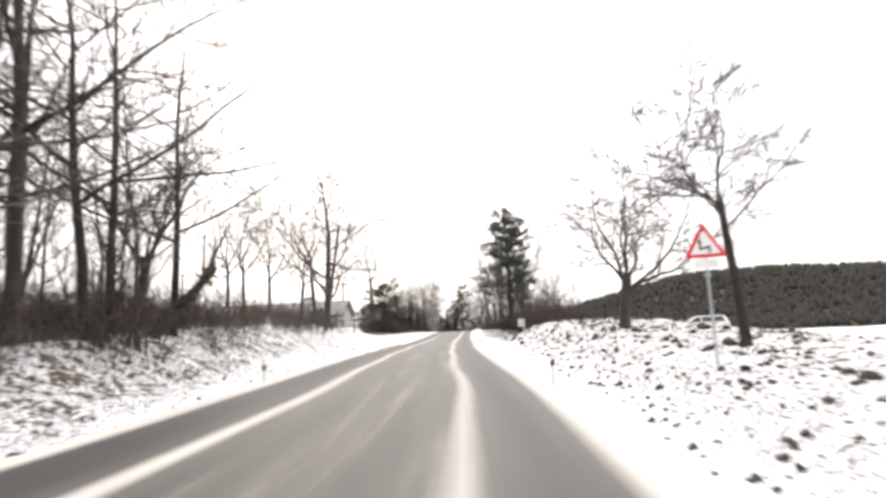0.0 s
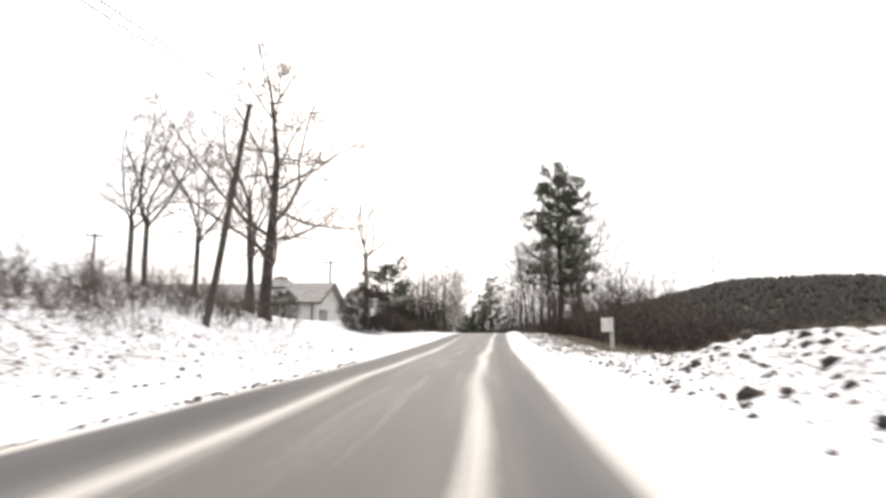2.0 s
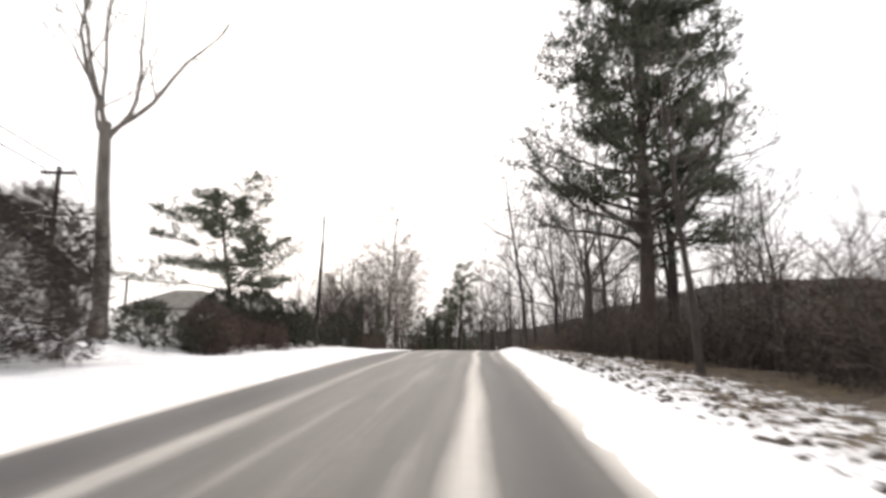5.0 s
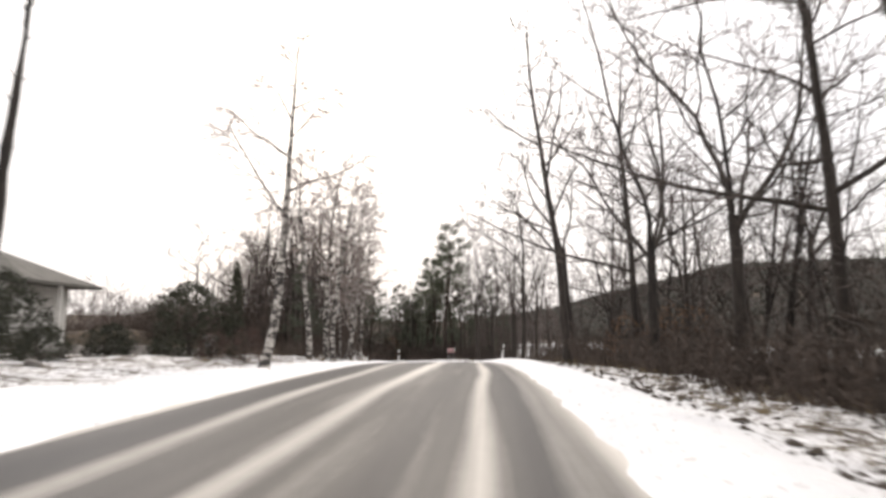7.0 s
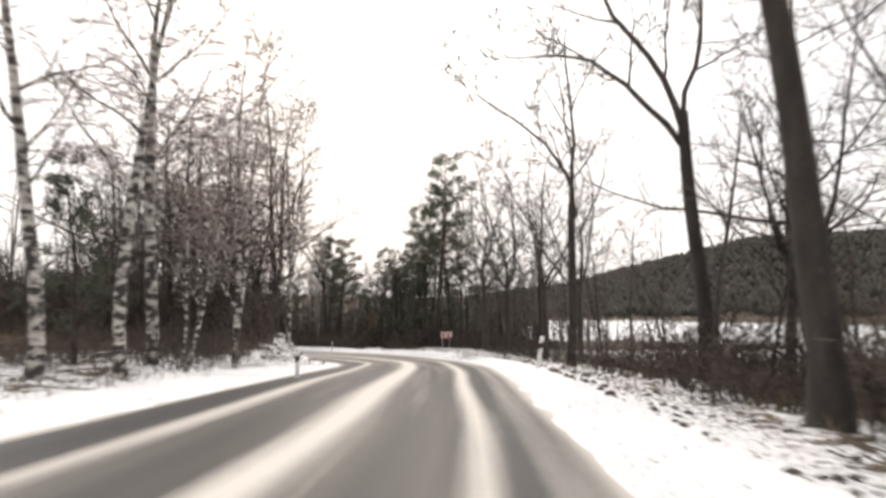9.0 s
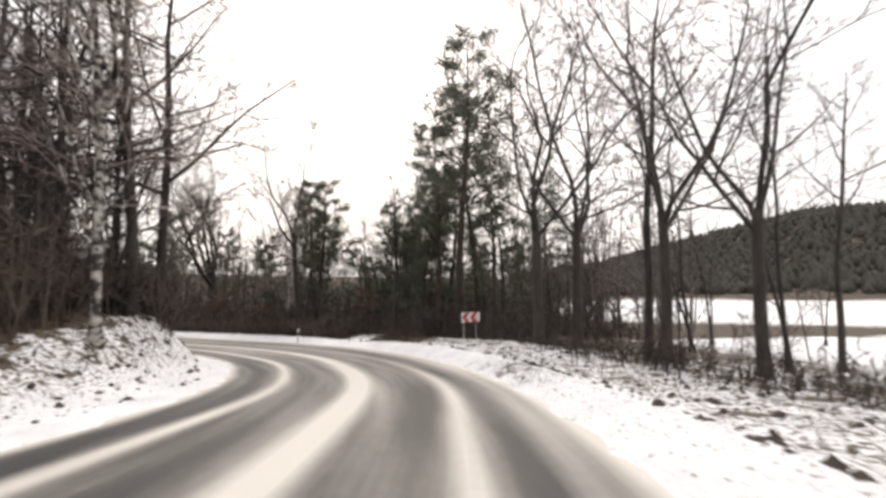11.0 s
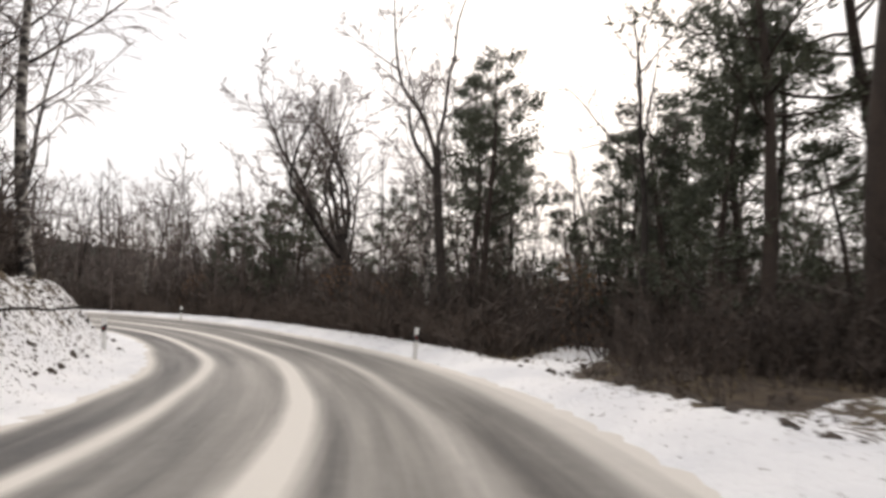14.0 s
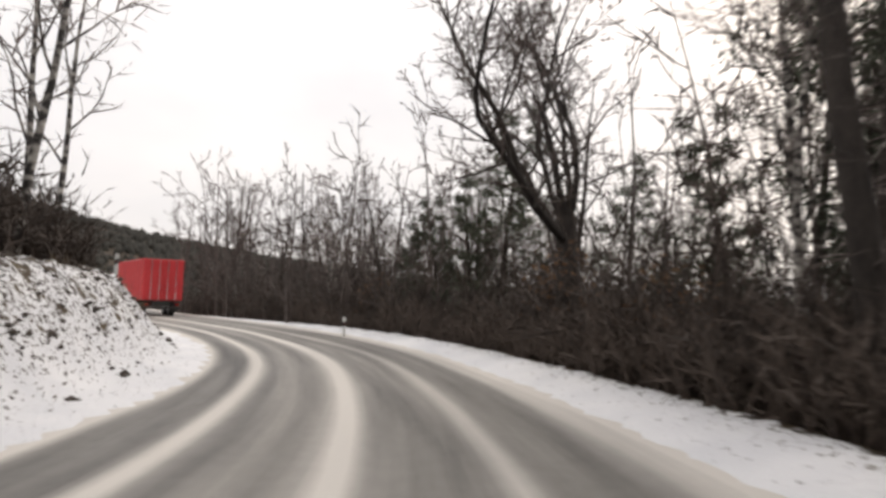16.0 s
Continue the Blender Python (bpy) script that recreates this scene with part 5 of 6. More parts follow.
def estate_car(x, y, turn):
    """Its nose points along +y."""
    root = tagged(new("estate_car"), "white estate car parked behind the field mound", "car")
    side = [(-2.2, 0.35), (-2.25, 0.75), (-2.15, 1.0), (-1.95, 1.42), (-1.6, 1.5), (0.1, 1.5), (0.4, 1.42), (1.1, 0.98), (2.0, 0.85), (2.22, 0.62), (2.2, 0.35)]
    body = Mesh()
    n = len(side)
    v = []
    for sx, pinch in ((-0.85, 1), (0.85, 1)):
        for py, pz in side:
            v.append((sx * (0.82 if pz > 1.2 else 1.0), py, pz))
    body.add(v, [tuple(range(n)), tuple(range(2 * n - 1, n - 1, -1))] + [(i, n + i, n + (i + 1) % n, (i + 1) % n) for i in range(n)])
    bevelled(part("body", body, WHITE, root, "white car body", False), 0.05, 2)
    for sx in (-1, 1):
        for y0, y1, y2, y3 in ((-1.85, -1.05, -1.7, -1.05), (-0.95, -0.1, -0.95, -0.1), (0.0, 0.85, 0.0, 0.35)):
            w = Mesh()
            a, b = sx * 0.862, sx * 0.735
            w.add([(a, y0, 0.98), (a, y1, 0.98), (b, y3, 1.4), (b, y2, 1.4)], [(0, 1, 2, 3) if sx > 0 else (3, 2, 1, 0)])
            part("side_window", w, GLASS, root, "", False)
    for name, pts in (("windscreen", [(-0.7, 1.05, 1.06), (0.7, 1.05, 1.06), (0.62, 0.47, 1.43), (-0.62, 0.47, 1.43)]), ("rear_window", [(0.66, -2.14, 1.06), (-0.66, -2.14, 1.06), (-0.58, -1.97, 1.4), (0.58, -1.97, 1.4)])):
        w = Mesh()
        w.add(pts, [(0, 1, 2, 3)])
        part(name, w, GLASS, root, "", False)
    for sx in (-0.6, 0.6):
        lamp = Mesh()
        lamp.block(sx - 0.16, sx + 0.16, 2.15, 2.24, 0.62, 0.78)
        part("headlight", lamp, GLASS, root, "", False)
        rail = Mesh()
        rail.tube([(sx, -1.6, 1.55), (sx, 0.2, 1.55)], [0.015, 0.015], 6, cap=True)
        part("roof_rail", rail, BLACK, root)
    for wx in (-0.78, 0.78):
        for wy in (-1.35, 1.4):
            wheel(root, wx, wy, 0.31, 0.2)
    root.matrix_basis = pose(x, y, ground_at(x, y), 0, 0, turn)


estate_car(21.9, 48.6, 75)


# ---- houses and gardens on the left ----
def gabled_house():
    """Long white bungalow with a low gable; built with its road-side corner at the origin, long wall along -x."""
    root = tagged(new("bungalow"), "low white bungalow with a grey gabled roof above the snowy bank", "house")
    L, W, E, R = 24.0, 9.4, 2.5, 4.8
    wall, roof, fascia = Mesh(), Mesh(), Mesh()
    v = [(-L, 0, -0.8), (0, 0, -0.8), (0, W, -0.8), (-L, W, -0.8), (-L, 0, E), (0, 0, E), (0, W, E), (-L, W, E), (0, W / 2, R), (-L, W / 2, R)]
    wall.add(v, [(0, 1, 5, 4), (1, 2, 6, 8, 5), (2, 3, 7, 6), (3, 0, 4, 9, 7)])
    over, t = 0.7, 0.16
    run = (R - E) / (W / 2)
    for side in (-1, 1):
        y0, y1 = (-over, W / 2) if side < 0 else (W + over, W / 2)
        z0, z1 = E - over * run + 0.02, R + 0.02
        v = [(-L - 0.5, y0, z0), (0.8, y0, z0), (0.8, y1, z1), (-L - 0.5, y1, z1)]
        v += [(x, y, z + t) for x, y, z in v]
        f = [(0, 1, 2, 3), (7, 6, 5, 4), (0, 4, 5, 1), (1, 5, 6, 2), (2, 6, 7, 3), (3, 7, 4, 0)]
        roof.add(v, f if side > 0 else [q[::-1] for q in f])
        board = [(0.8, y0, z0 - 0.1), (0.84, y0, z0 - 0.1), (0.84, y1, z1 - 0.1), (0.8, y1, z1 - 0.1)]
        board += [(x, y, z + 0.3) for x, y, z in board]
        fascia.add(board, f)
    fascia.block(-L - 0.5, 0.8, -over - 0.05, -over, E - over * run - 0.12, E - over * run + 0.16)
    part("wall", wall, PLASTER, root, "white plastered walls", False)
    part("roof", roof, ROOFING, root, "low grey roof with a dusting of frost", False)
    part("bargeboard", fascia, TIMBER, root, "dark timber edge boards", False)
    for px in (-0.3, -4.4, -9.8):
        post = Mesh()
        post.block(px - 0.09, px + 0.09, -0.55, -0.37, -0.8, E - 0.3)
        part("post", post, TIMBER, root, "dark timber post", False)
    for px, w, z0, z1 in ((-10.6, 2.2, 0.9, 1.75), (-16.5, 1.8, 0.8, 1.8)):
        win, fr = Mesh(), Mesh()
        win.block(px - w / 2, px + w / 2, -0.03, 0.02, z0, z1)
        ob = part("window", win, GLASS, root, "", False)
        fr.block(px - w / 2 - 0.08, px + w / 2 + 0.08, -0.06, -0.02, z1, z1 + 0.08)
        fr.block(px - w / 2 - 0.12, px + w / 2 + 0.12, -0.12, -0.02, z0 - 0.07, z0)
        part("window_frame", fr, TIMBER, ob, "", False)
    lattice = Mesh()
    for k in range(9):
        lattice.block(0.02, 0.06, 1.2 + k * 0.35, 1.24 + k * 0.35, -0.4, 1.5)
    for z in (0.2, 1.3):
        lattice.block(0.06, 0.09, 1.0, 4.3, z, z + 0.06)
    part("trellis", lattice, TIMBER, root, "dark timber trellis on the gable wall", False)
    cowl, cap = Mesh(), Mesh()
    for r0, r1, z0, z1 in ((2.6, 0.9, R - 0.4, R + 0.75),):
        cowl.tube([(-6.5, W / 2 + 0.6, z0), (-6.5, W / 2 + 0.6, z1)], [r0, r1], 12, cap=True)
    cap.tube([(-6.5, W / 2 + 0.6, R + 0.75), (-6.5, W / 2 + 0.6, R + 0.95), (-6.5, W / 2 + 0.6, R + 1.1)], [0.8, 0.95, 0.3], 12, cap=True)
    part("roof_lantern", cowl, ROOFING, root, "low conical roof lantern", False)
    part("lantern_cap", cap, TIMBER, root, "", False)
    return root


house = gabled_house()
house.matrix_basis = pose(-18.0, 93.0, 2.35, 0, 0, -3)


def hipped_house():
    """White house with a grey hipped roof and a glazed porch; corner by the road at the origin."""
    root = tagged(new("villa"), "white house with a dark grey hipped roof and a glazed porch", "house")
    L, W, E = 11.0, 9.0, 2.9
    wall, roof = Mesh(), Mesh()
    wall.block(-L, -1.6, 0, W, -2.0, E)
    v = [(-L - 0.6, -0.6, E), (0.6, -0.6, E), (0.6, W + 0.6, E), (-L - 0.6, W + 0.6, E), (-4.2, W / 2, E + 2.3), (-L + 3.6, W / 2, E + 2.3)]
    v += [(x, y, E - 0.18) for x, y, z in v[:4]]
    roof.add(v, [(0, 1, 4, 5), (1, 2, 4), (2, 3, 5, 4), (3, 0, 5), (6, 7, 1, 0), (7, 8, 2, 1), (8, 9, 3, 2), (9, 6, 0, 3), (9, 8, 7, 6)])
    part("wall", wall, PLASTER, root, "white plastered walls", False)
    part("roof", roof, SLATE, root, "dark grey hipped roof", False)
    for px in (0.2, -0.9, -1.7, -3.0):
        col = Mesh()
        col.block(px - 0.11, px + 0.11, -0.35, -0.13, -2.0, E - 0.15)
        bevelled(part("porch_column", col, PLASTER, root, "", False), 0.02)
    col = Mesh()
    col.block(0.09, 0.31, 4.0, 4.22, -2.0, E - 0.15)
    part("porch_column", col, PLASTER, root, "", False)
    for x0, x1, z0, z1 in ((-5.4, -3.3, 0.9, 2.1), (-9.0, -6.6, 0.9, 2.1)):
        pane, frame_, sill = Mesh(), Mesh(), Mesh()
        pane.block(x0, x1, -0.03, 0.0, z0, z1)
        ob = part("window", pane, GLASS, root, "", False)
        for a, b in ((x0, x0 + 0.07), (x1 - 0.07, x1), ((x0 + x1) / 2 - 0.035, (x0 + x1) / 2 + 0.035)):
            frame_.block(a, b, -0.06, -0.03, z0, z1)
        frame_.block(x0, x1, -0.062, -0.028, z1 - 0.07, z1)
        frame_.block(x0, x1, -0.062, -0.028, z0, z0 + 0.07)
        sill.block(x0 - 0.1, x1 + 0.1, -0.14, -0.02, z0 - 0.08, z0 - 0.005)
        part("window_frame", frame_, WHITE, ob, "", False)
        part("window_sill", sill, CONCRETE, ob, "", False)
    rail = Mesh()
    rail.block(-3.0, 0.2, -0.3, -0.2, -0.15, 0.0)
    rail.block(-3.0, 0.2, -0.27, -0.23, -0.9, -0.82)
    for k in range(14):
        rail.block(-2.95 + k * 0.23, -2.91 + k * 0.23, -0.27, -0.23, -0.85, -0.15)
    part("porch_rail", rail, WHITE, root, "white porch railing", False)
    return root


villa = hipped_house()
vx, vy = -22.2, 136.5
villa.matrix_basis = pose(vx, vy, ground_at(vx, vy) + 1.6, 0, 0, 8)


def stone_wall(points, height, thick):
    """A low garden wall of single stones in two courses along a line."""
    root = tagged(new("garden_wall"), "low grey stone garden wall edged with snow", "wall")
    rng = np.random.default_rng(120)
    meshes = []
    for k in range(4):
        m = Mesh()
        m.block(-0.2, 0.2, -thick / 2, thick / 2, 0, height / 2 - 0.015)
        me = m.data("stone", [STONE], False)
        bm = bmesh.new()
        bm.from_mesh(me)
        for vert in bm.verts:
            vert.co += Vector(rng.normal(size=3) * 0.012)
        bmesh.ops.bevel(bm, geom=bm.edges, offset=0.02, segments=1, affect="EDGES")
        bm.to_mesh(me)
        bm.free()
        meshes.append(me)
    x0, y0, x1, y1 = points
    length = math.hypot(x1 - x0, y1 - y0)
    turn = math.degrees(math.atan2(y1 - y0, x1 - x0))
    n = int(length / 0.42)
    for course in range(2):
        for k in range(n):
            u = (k + 0.5 * course + 0.25) / n
            x, y = x0 + (x1 - x0) * u, y0 + (y1 - y0) * u
            ob = new("stone", meshes[int(rng.integers(4))])
            ob.parent = root
            ob.matrix_basis = pose(x, y, ground_at(x, y) - 0.06 + course * height / 2, 0, 0, turn + rng.uniform(-2, 2))
    return root


stone_wall((-16.4, 131.6, -8.6, 132.2), 0.55, 0.3)


def wheelie_bin(x, y):
    root = tagged(new("wheeled_bin"), "grey plastic wheeled bin beside the garden wall", "bin")
    tub, lid = Mesh(), Mesh()
    v = [(-0.22, -0.25, 0.06), (0.22, -0.25, 0.06), (0.22, 0.25, 0.06), (-0.22, 0.25, 0.06), (-0.29, -0.33, 0.98), (0.29, -0.33, 0.98), (0.29, 0.36, 0.98), (-0.29, 0.36, 0.98)]
    tub.add(v, [(3, 2, 1, 0), (4, 5, 6, 7), (0, 1, 5, 4), (1, 2, 6, 5), (2, 3, 7, 6), (3, 0, 4, 7)])
    lid.block(-0.31, 0.31, -0.37, 0.38, 0.98, 1.06)
    bevelled(part("tub", tub, PLASTIC, root, "", False), 0.03)
    bevelled(part("lid", lid, PLASTIC, root, "", False), 0.03)
    for sx in (-0.25, 0.25):
        w = Mesh()
        w.tube([(sx - 0.03, 0.28, 0.09), (sx + 0.03, 0.28, 0.09)], [0.09, 0.09], 12, cap=True)
        part("wheel", w, RUBBER, root)
    root.matrix_basis = pose(x, y, ground_at(x, y), 0, 0, 10)


wheelie_bin(-8.1, 130.6)

dark_bush = bush("yew_bush", 130, 3.6, 3.4, "dense dark evergreen bush in the garden", HEDGE, 800, size=0.3, thick=0.035)
low_bush = bush("juniper_bush", 131, 2.4, 1.5, "low dark juniper bush dusted with snow", HEDGE, 420, size=0.24, thick=0.03)
thuja = bush("thuja_column", 132, 1.1, 4.6, "slim dark thuja column in the garden", HEDGE, 520, 0.6, 0.22, 0.03)
twig_bush = bush("bare_bush", 133, 4.6, 3.9, "round dense leafless bush by the road", SHRUB, 1900, size=0.42, thick=0.02, each=7)
red_bush = bush("barberry_bush", 134, 2.2, 1.7, "low reddish-brown leafless barberry bush", REDTWIG, 260, size=0.3, thick=0.012, each=6)
for kind, spots in (
    (dark_bush, [(-8.6, 129.4, 0, 1.0), (-10.3, 108.4, 60, 0.95), (-10.9, 105.6, 20, 0.85), (-10.5, 111.4, 200, 1.0), (-9.4, 113.8, 300, 0.9), (-9.0, 116.4, 80, 0.7), (-20.5, 89.0, 90, 0.9), (-12.4, 122.0, 0, 0.9), (-13.0, 117.5, 140, 0.7), (-14.8, 121.0, 90, 0.8), (-8.4, 110.6, 40, 0.6), (-8.0, 113.2, 170, 0.6)]),
    (low_bush, [(-9.6, 101.0, 0, 1.0), (-10.3, 104.0, 60, 0.9), (-9.8, 107.0, 20, 0.8), (-11.6, 99.2, 0, 1.3), (-8.9, 111.0, 70, 0.7), (-10.0, 114.0, 30, 0.9), (-9.2, 120.0, 0, 0.7), (-9.4, 124.0, 20, 0.8), (-12.5, 130.0, 0, 0.6), (-10.8, 131.0, 80, 0.5)]),
    (thuja, [(-6.9, 130.6, 0, 1.0), (-21.5, 108.0, 0, 0.9)]),
    (twig_bush, [(-11.4, 90.5, 0, 1.25), (-9.8, 101.5, 90, 0.6), (-8.8, 108.2, 200, 0.42)]),
    (red_bush, [(-4.4, 125.0, 0, 0.75), (-5.6, 124.6, 60, 0.6), (-8.4, 100.4, 30, 0.9), (-8.6, 102.6, 140, 1.0), (-8.2, 104.9, 250, 0.85), (-7.9, 107.0, 10, 0.75)]),
):
    for x, y, turn, size in spots:
        put(kind, x, y, turn, size)
scatter([thicket, thicket_b, thicket], 12, 108, 136, -34, -17, 0.5, 0.75, 135, 1.5)
scatter([thicket_b, thicket, thicket_b, pine_low], 8, 134, 150, -40, -22, 0.5, 0.7, 136, 2.5)


def rock_meshes():
    rng = np.random.default_rng(138)
    made = []
    for k in range(4):
        bm = bmesh.new()
        bmesh.ops.create_icosphere(bm, subdivisions=2, radius=1.0)
        turn = rng.normal(size=(5, 3))
        for vert in bm.verts:
            n = np.array(vert.co)
            cut = min(1.0, min(0.75 / max(float(n @ unit(w)), 0.01) for w in turn))
            vert.co = Vector(n * cut * rng.uniform(0.94, 1.06))
            vert.co.z *= 0.7
        me = bpy.data.meshes.new("rock")
        bm.to_mesh(me)
        bm.free()
        me.materials.append(STONE)
        made.append(me)
    return made


def rockery():
    rng = np.random.default_rng(139)
    shapes = rock_meshes()
    for k in range(22):
        y = rng.uniform(103.5, 118)
        x = -7.6 - 0.09 * (118 - y) + rng.normal() * 0.5
        size = rng.uniform(0.16, 0.42)
        ob = tagged(new("rock", shapes[k % 4]), "rough grey rock set in the snowy garden edge", "rock", "rockery stones")
        ob.matrix_basis = pose(x, y, ground_at(x, y) + size * 0.2, rng.uniform(-15, 15), rng.uniform(-15, 15), rng.uniform(0, 360)) @ Matrix.Scale(size, 4)


rockery()


def dead_trunk(x, y):
    """A broken ragged trunk, leaning."""
    root = tagged(new("dead_tree"), "ragged dead tree trunk leaning over the garden", "tree")
    rng = np.random.default_rng(140)
    trunk, stubs = Mesh(), Mesh()
    stem = limb(rng, (0, 0, -0.3), np.array([0.12, 0, 1.0]), 10.2, 16, 0.02, 0.0)
    trunk.tube(stem, np.linspace(0.2, 0.05, 17) * rng.uniform(0.8, 1.15, 17), 8, cap=True)
    for k in range(26):
        p, way = at_length(stem, rng.uniform(0.2, 0.98))
        pts = limb(rng, p, aside(rng, way, rng.uniform(0.3, 0.9)), rng.uniform(0.15, 0.5), 2, 0.1, 0.0)
        stubs.tube(pts, [0.035, 0.02, 0.008], 3)
    part("trunk", trunk, BARK, root)
    part("broken_branches", stubs, BARK, root)
    root.matrix_basis = pose(x, y, ground_at(x, y))


dead_trunk(-7.9, 115.6)


def ivy_trunk(x, y):
    """A half-fallen trunk grown over with ivy, with thin shoots rising from its broken top."""
    root = tagged(new("leaning_tree"), "half-fallen broken tree trunk grown over with ivy", "tree")
    rng = np.random.default_rng(141)
    trunk, shoots, ivy = Mesh(), Mesh(), Mesh()
    stem = limb(rng, (0, 0, -0.3), unit(np.array([1.0, 0.3, 1.3])), 3.6, 10, 0.04, 0.0)
    trunk.tube(stem, np.linspace(0.22, 0.13, 11) * rng.uniform(0.9, 1.1, 11), 9, cap=True)
    for k in range(7):
        p, way = at_length(stem, rng.uniform(0.75, 1.0))
        pts = limb(rng, p, unit(np.array([rng.uniform(-0.1, 0.6), rng.normal() * 0.2, 1.0])), rng.uniform(0.5, 3.2), 5, 0.1, 0.04)
        shoots.tube(pts, np.linspace(0.06, 0.012, 6), 5)
        for u in (0.4, 0.6, 0.8, 1.0):
            c, w2 = at_length(pts, u)
            sprays(rng, shoots, c, w2, 0.6, 5, 0.01, 0.4)
    for k in range(170):
        p, way = at_length(stem, rng.uniform(0.05, 1.0))
        sprays(rng, ivy, p + rng.normal(size=3) * 0.15, np.array([0, 0, -1.0]), 0.16, 7, 0.045, 0.8)
    part("trunk", trunk, BARK, root)
    part("crown", shoots, TWIG, root)
    part("ivy", ivy, IVY, root, "withered dark ivy leaves")
    root.matrix_basis = pose(x, y, ground_at(x, y))


ivy_trunk(-11.0, 20.6)


def power_pole(x, y, turn, tip=0, tall=8.6, arm=True):
    """A wooden pole; without an arm its two wires hang from pins on the head."""
    root = tagged(new("power_pole"), "dark wooden power pole with a short cross arm" if arm else "dark leaning wooden power pole on the bank", "utility pole")
    pole = Mesh()
    pole.tube([(0, 0, -0.4), (0.02, 0.01, tall * 0.3), (-0.02, 0.02, tall * 0.65), (0, 0, tall)], [0.17, 0.15, 0.13, 0.11], 12, cap=True)
    part("pole", pole, POLE, root)
    reach = 0.75 if arm else 0.2
    if arm:
        beam = Mesh()
        beam.block(-0.9, 0.9, -0.06, 0.06, tall - 0.4, tall - 0.25)
        part("cross_arm", beam, POLE, root, "", False)
    top = tall - 0.25 if arm else tall - 0.12
    for sx in (-reach, reach):
        knob = Mesh()
        knob.tube([(sx, 0, top), (sx, 0, top + 0.07), (sx, 0, top + 0.17)], [0.04, 0.06, 0.03], 8, cap=True)
        if not arm:
            knob.tube([(0, 0, top - 0.02), (sx, 0, top)], [0.025, 0.025], 6)
        part("insulator", knob, WHITE, root)
    root.matrix_basis = pose(x, y, ground_at(x, y), 0, tip, turn)
    m = root.matrix_basis
    return [m @ Vector((sx, 0, top + 0.15)) for sx in (-reach, reach)]


def wires(ends_a, ends_b, sag):
    root = tagged(new("power_line"), "thin overhead wires strung between wooden poles", "cable")
    for a, b in zip(ends_a, ends_b):
        m = Mesh()
        pts = [a.lerp(b, u) - Vector((0, 0, sag * 4 * u * (1 - u))) for u in np.linspace(0, 1, 13)]
        m.tube([tuple(p) for p in pts], [0.026] * 13, 4)
        part("wire", m, BLACK, root)


stations = [power_pole(-14.2, 6.0, 5), power_pole(-11.5, 53.0, 5, 8, 10.4, False), power_pole(-19.0, 103.0, 5), power_pole(-36.0, 140.0, -5)]
for a, b in zip(stations, stations[1:]):
    wires(a, b, 0.5)
power_pole(-41.6, 87.5, 20)


# ---- lumps of earth, dry grass and fallen branches ----
def clod_meshes():
    rng = np.random.default_rng(150)
    made = []
    for k in range(5):
        bm = bmesh.new()
        bmesh.ops.create_icosphere(bm, subdivisions=1, radius=1.0)
        for vert in bm.verts:
            vert.co *= rng.uniform(0.65, 1.25)
            vert.co.z *= 0.75
            vert.co.x *= rng.uniform(0.9, 1.15)
        me = bpy.data.meshes.new("clod")
        bm.to_mesh(me)
        bm.free()
        me.materials.append(EARTH)
        made.append(me)
    return made


CLODS = clod_meshes()


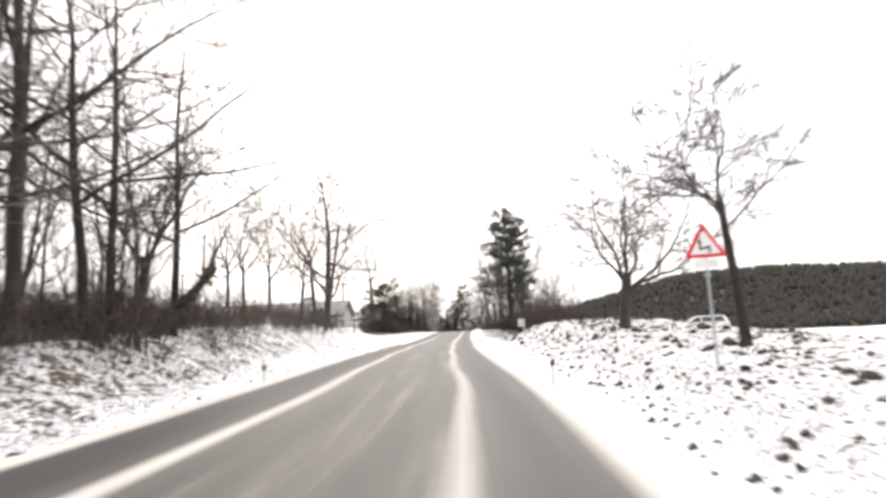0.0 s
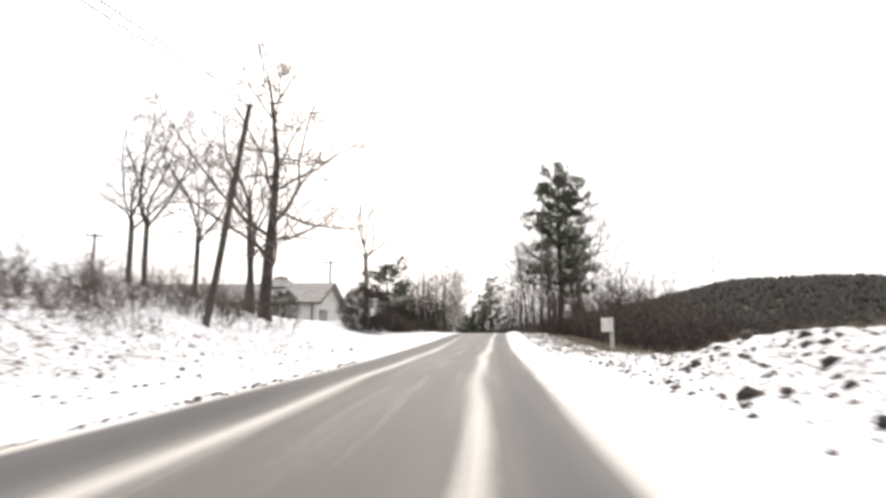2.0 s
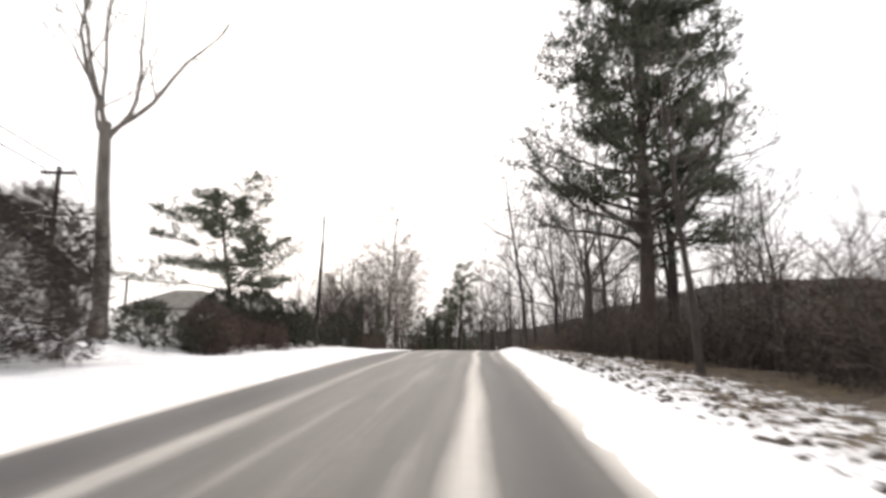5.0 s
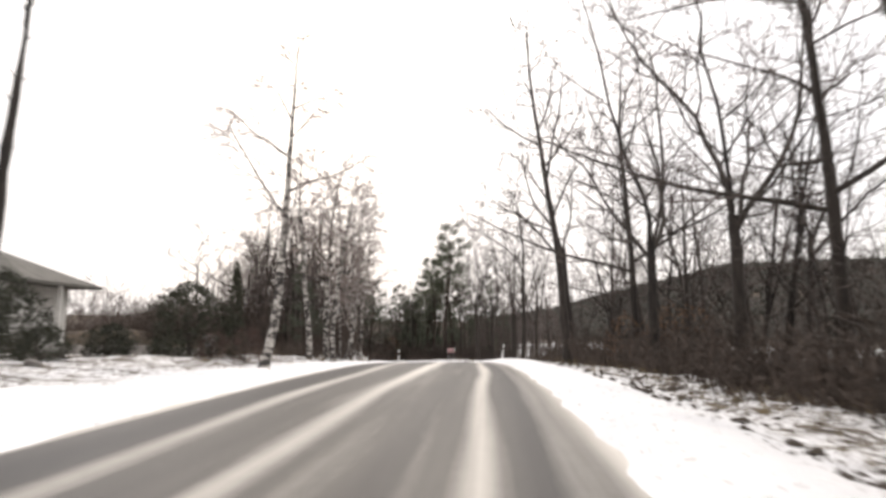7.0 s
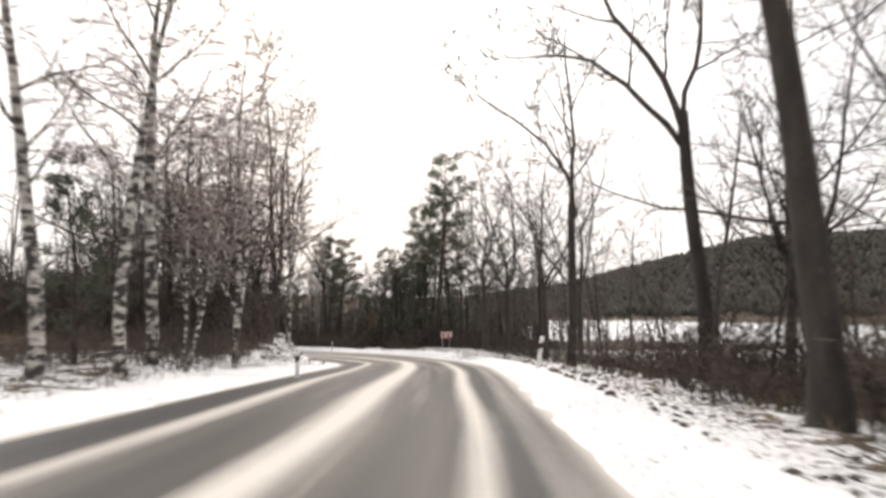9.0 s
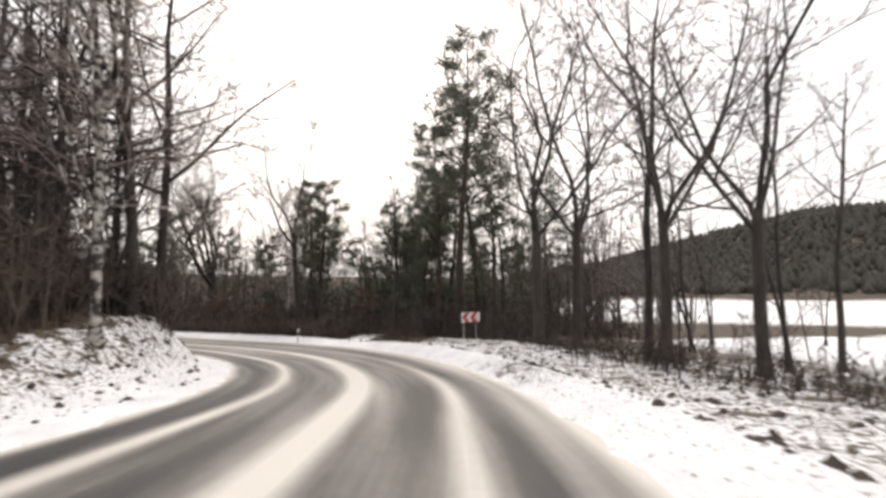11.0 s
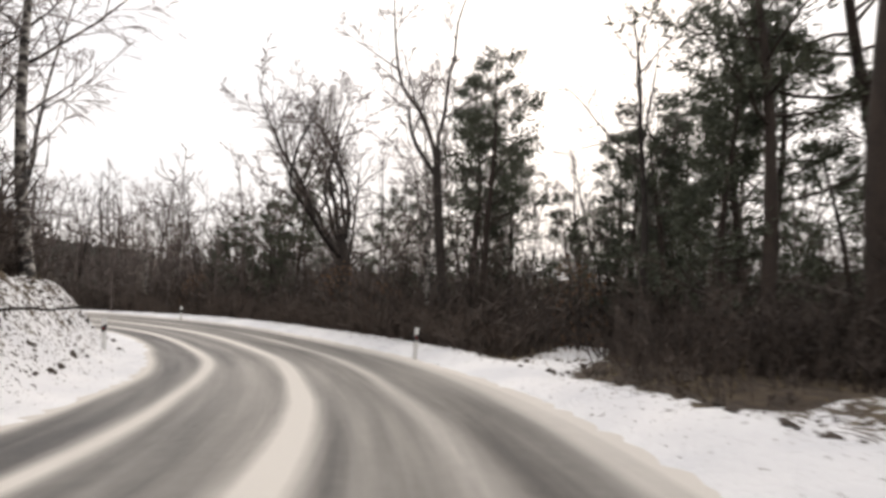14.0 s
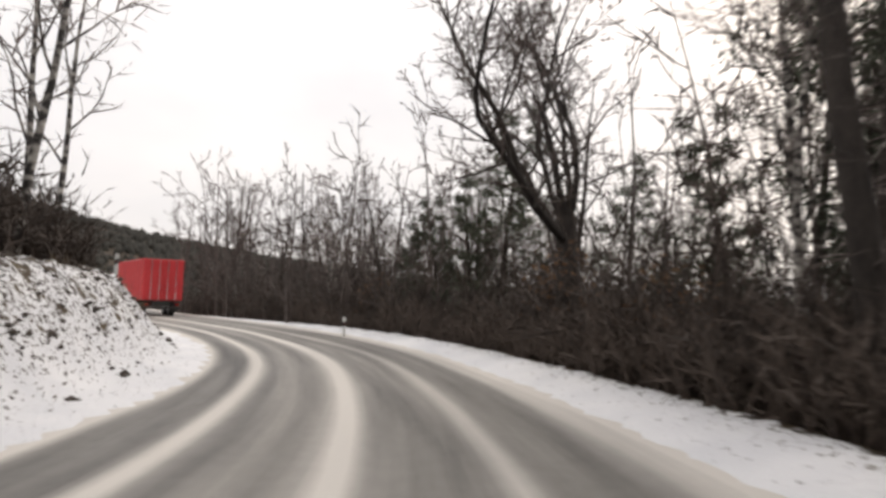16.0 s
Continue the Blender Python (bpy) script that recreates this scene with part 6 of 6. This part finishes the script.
def strew_clods():
    rng = np.random.default_rng(151)
    left = 290
    while left:
        s, e = rng.uniform(3, 44), rng.uniform(2.2, 10.5)
        if rng.uniform() > 0.35 + 0.65 * math.exp(-((e - 5.5) / 2.5) ** 2):
            continue
        x, y = at(s, float(right_edge(s)) + e)
        ob = new("clod", CLODS[left % 5])
        ob.parent = ground
        size = 0.05 + 0.14 * rng.uniform() ** 2.6
        ob.matrix_basis = pose(x, y, ground_at(x, y) + size * 0.15, rng.uniform(-20, 20), rng.uniform(-20, 20), rng.uniform(0, 360)) @ Matrix.Scale(size, 4)
        left -= 1
    mesh = Mesh()
    star = np.array([(1, 0, 0), (0, 1, 0), (-1, 0, 0), (0, -1, 0), (0, 0, 0.8), (0, 0, -0.6)])
    base = [star * rng.uniform(0.7, 1.3, (6, 1)) + rng.normal(size=(6, 3)) * 0.12 for _ in range(5)]
    faces = np.array([(i, (i + 1) % 4, 4) for i in range(4)] + [((i + 1) % 4, i, 5) for i in range(4)])
    for k in range(9000):
        zone = rng.uniform()
        if k >= 8500:
            # crumbled earth where the snow breaks off along the asphalt
            s = rng.uniform(20, 50)
            d = float(left_edge(s)) - (rng.uniform(0.02, 0.14) if k % 4 else rng.uniform(1.9, 2.2))
        elif k >= 5000:
            s = rng.uniform(2, 49)
            d = float(right_edge(s)) + 2.0 + 9.5 * rng.uniform()
        elif zone < 0.4:
            s, d = rng.uniform(52, 118), 0
            d = float(right_edge(s)) + 1.5 + 4.5 * rng.uniform() ** 1.7
        elif zone < 0.66:
            s = rng.uniform(118, 178)
            d = float(right_edge(s)) + 1.1 + 4.5 * rng.uniform() ** 1.5
        elif zone < 0.86:
            s = rng.uniform(150, 205)
            d = float(left_edge(s)) - rng.uniform(0.7, 3.6)
        else:
            s = rng.uniform(2, 62)
            d = float(left_edge(s)) - rng.uniform(2.0, 8.0)
        x, y = at(s, d)
        size = 0.022 + 0.09 * rng.uniform() ** 2.0 if k < 8500 else rng.uniform(0.02, 0.055)
        i, a = k % 5, rng.uniform(0, 6.28)
        rot = np.array([[math.cos(a), -math.sin(a), 0], [math.sin(a), math.cos(a), 0], [0, 0, 1]])
        mesh.add(base[i] @ rot.T * size + np.array([x, y, ground_at(x, y) + size * 0.1]), faces)
    tagged(new("loose_earth", mesh.data("loose_earth", [EARTH], False)), "small dark lumps of earth scattered in the snow", "earth", kind="stuff")


strew_clods()


def dry_grass():
    rng = np.random.default_rng(152)
    mesh = Mesh()
    up = np.array([0, 0, 1.0])
    for k in range(2600):
        zone = rng.uniform()
        if zone < 0.3:
            s, e, right = rng.uniform(3, 48), rng.uniform(2.5, 11), True
        elif zone < 0.55:
            s, e, right = rng.uniform(50, 130), rng.uniform(1.8, 6.5), True
        elif zone < 0.72:
            s, e, right = rng.uniform(130, 185), rng.uniform(1.6, 6), True
        elif zone < 0.86:
            s, e, right = rng.uniform(2, 40), rng.uniform(2.5, 9), False
        else:
            s, e, right = rng.uniform(120, 205), rng.uniform(1.6, 6.5), False
        x, y = at(s, float(right_edge(s)) + e if right else float(left_edge(s)) - e)
        sprays(rng, mesh, (x, y, ground_at(x, y)), up, rng.uniform(0.12, 0.4), 6, 0.008, 0.4)
    tagged(new("dry_grass", mesh.data("dry_grass", [GRASS])), "tufts of dry brown grass standing out of the snow", "grass", kind="stuff")


dry_grass()


def fallen_branch(x, y, turn, length, seed):
    rng = np.random.default_rng(seed)
    mesh = Mesh()
    pts = limb(rng, (0, 0, 0.04), np.array([1.0, 0, 0.02]), length, 6, 0.1, 0.0)
    pts[:, 2] = 0.05 + 0.05 * np.abs(np.sin(np.arange(7)))
    mesh.tube(pts, np.linspace(0.035, 0.012, 7), 5, cap=True)
    for u in (0.3, 0.5, 0.7, 0.85):
        p, way = at_length(pts, u)
        go = unit(way + np.array([0, rng.choice([-0.8, 0.8]), 0.15]))
        mesh.tube(limb(rng, p, go, length * 0.25, 3, 0.1, 0.0), [0.018, 0.014, 0.01, 0.006], 4)
    ob = tagged(new("fallen_branch", mesh.data("fallen_branch", [BARK])), "bare fallen branch lying on the snow", "branch")
    ob.matrix_basis = pose(x, y, ground_at(x, y), 0, 0, turn)


for x, y, turn, length, seed in ((-7.3, 9.6, 25, 1.8, 1), (-8.2, 10.6, -30, 1.3, 2), (-6.6, 12.5, 15, 1.5, 3), (-9.5, 168.0, 60, 1.6, 4), (-8.4, 71.0, -20, 1.2, 5)):
    fallen_branch(x, y, turn, length, seed)
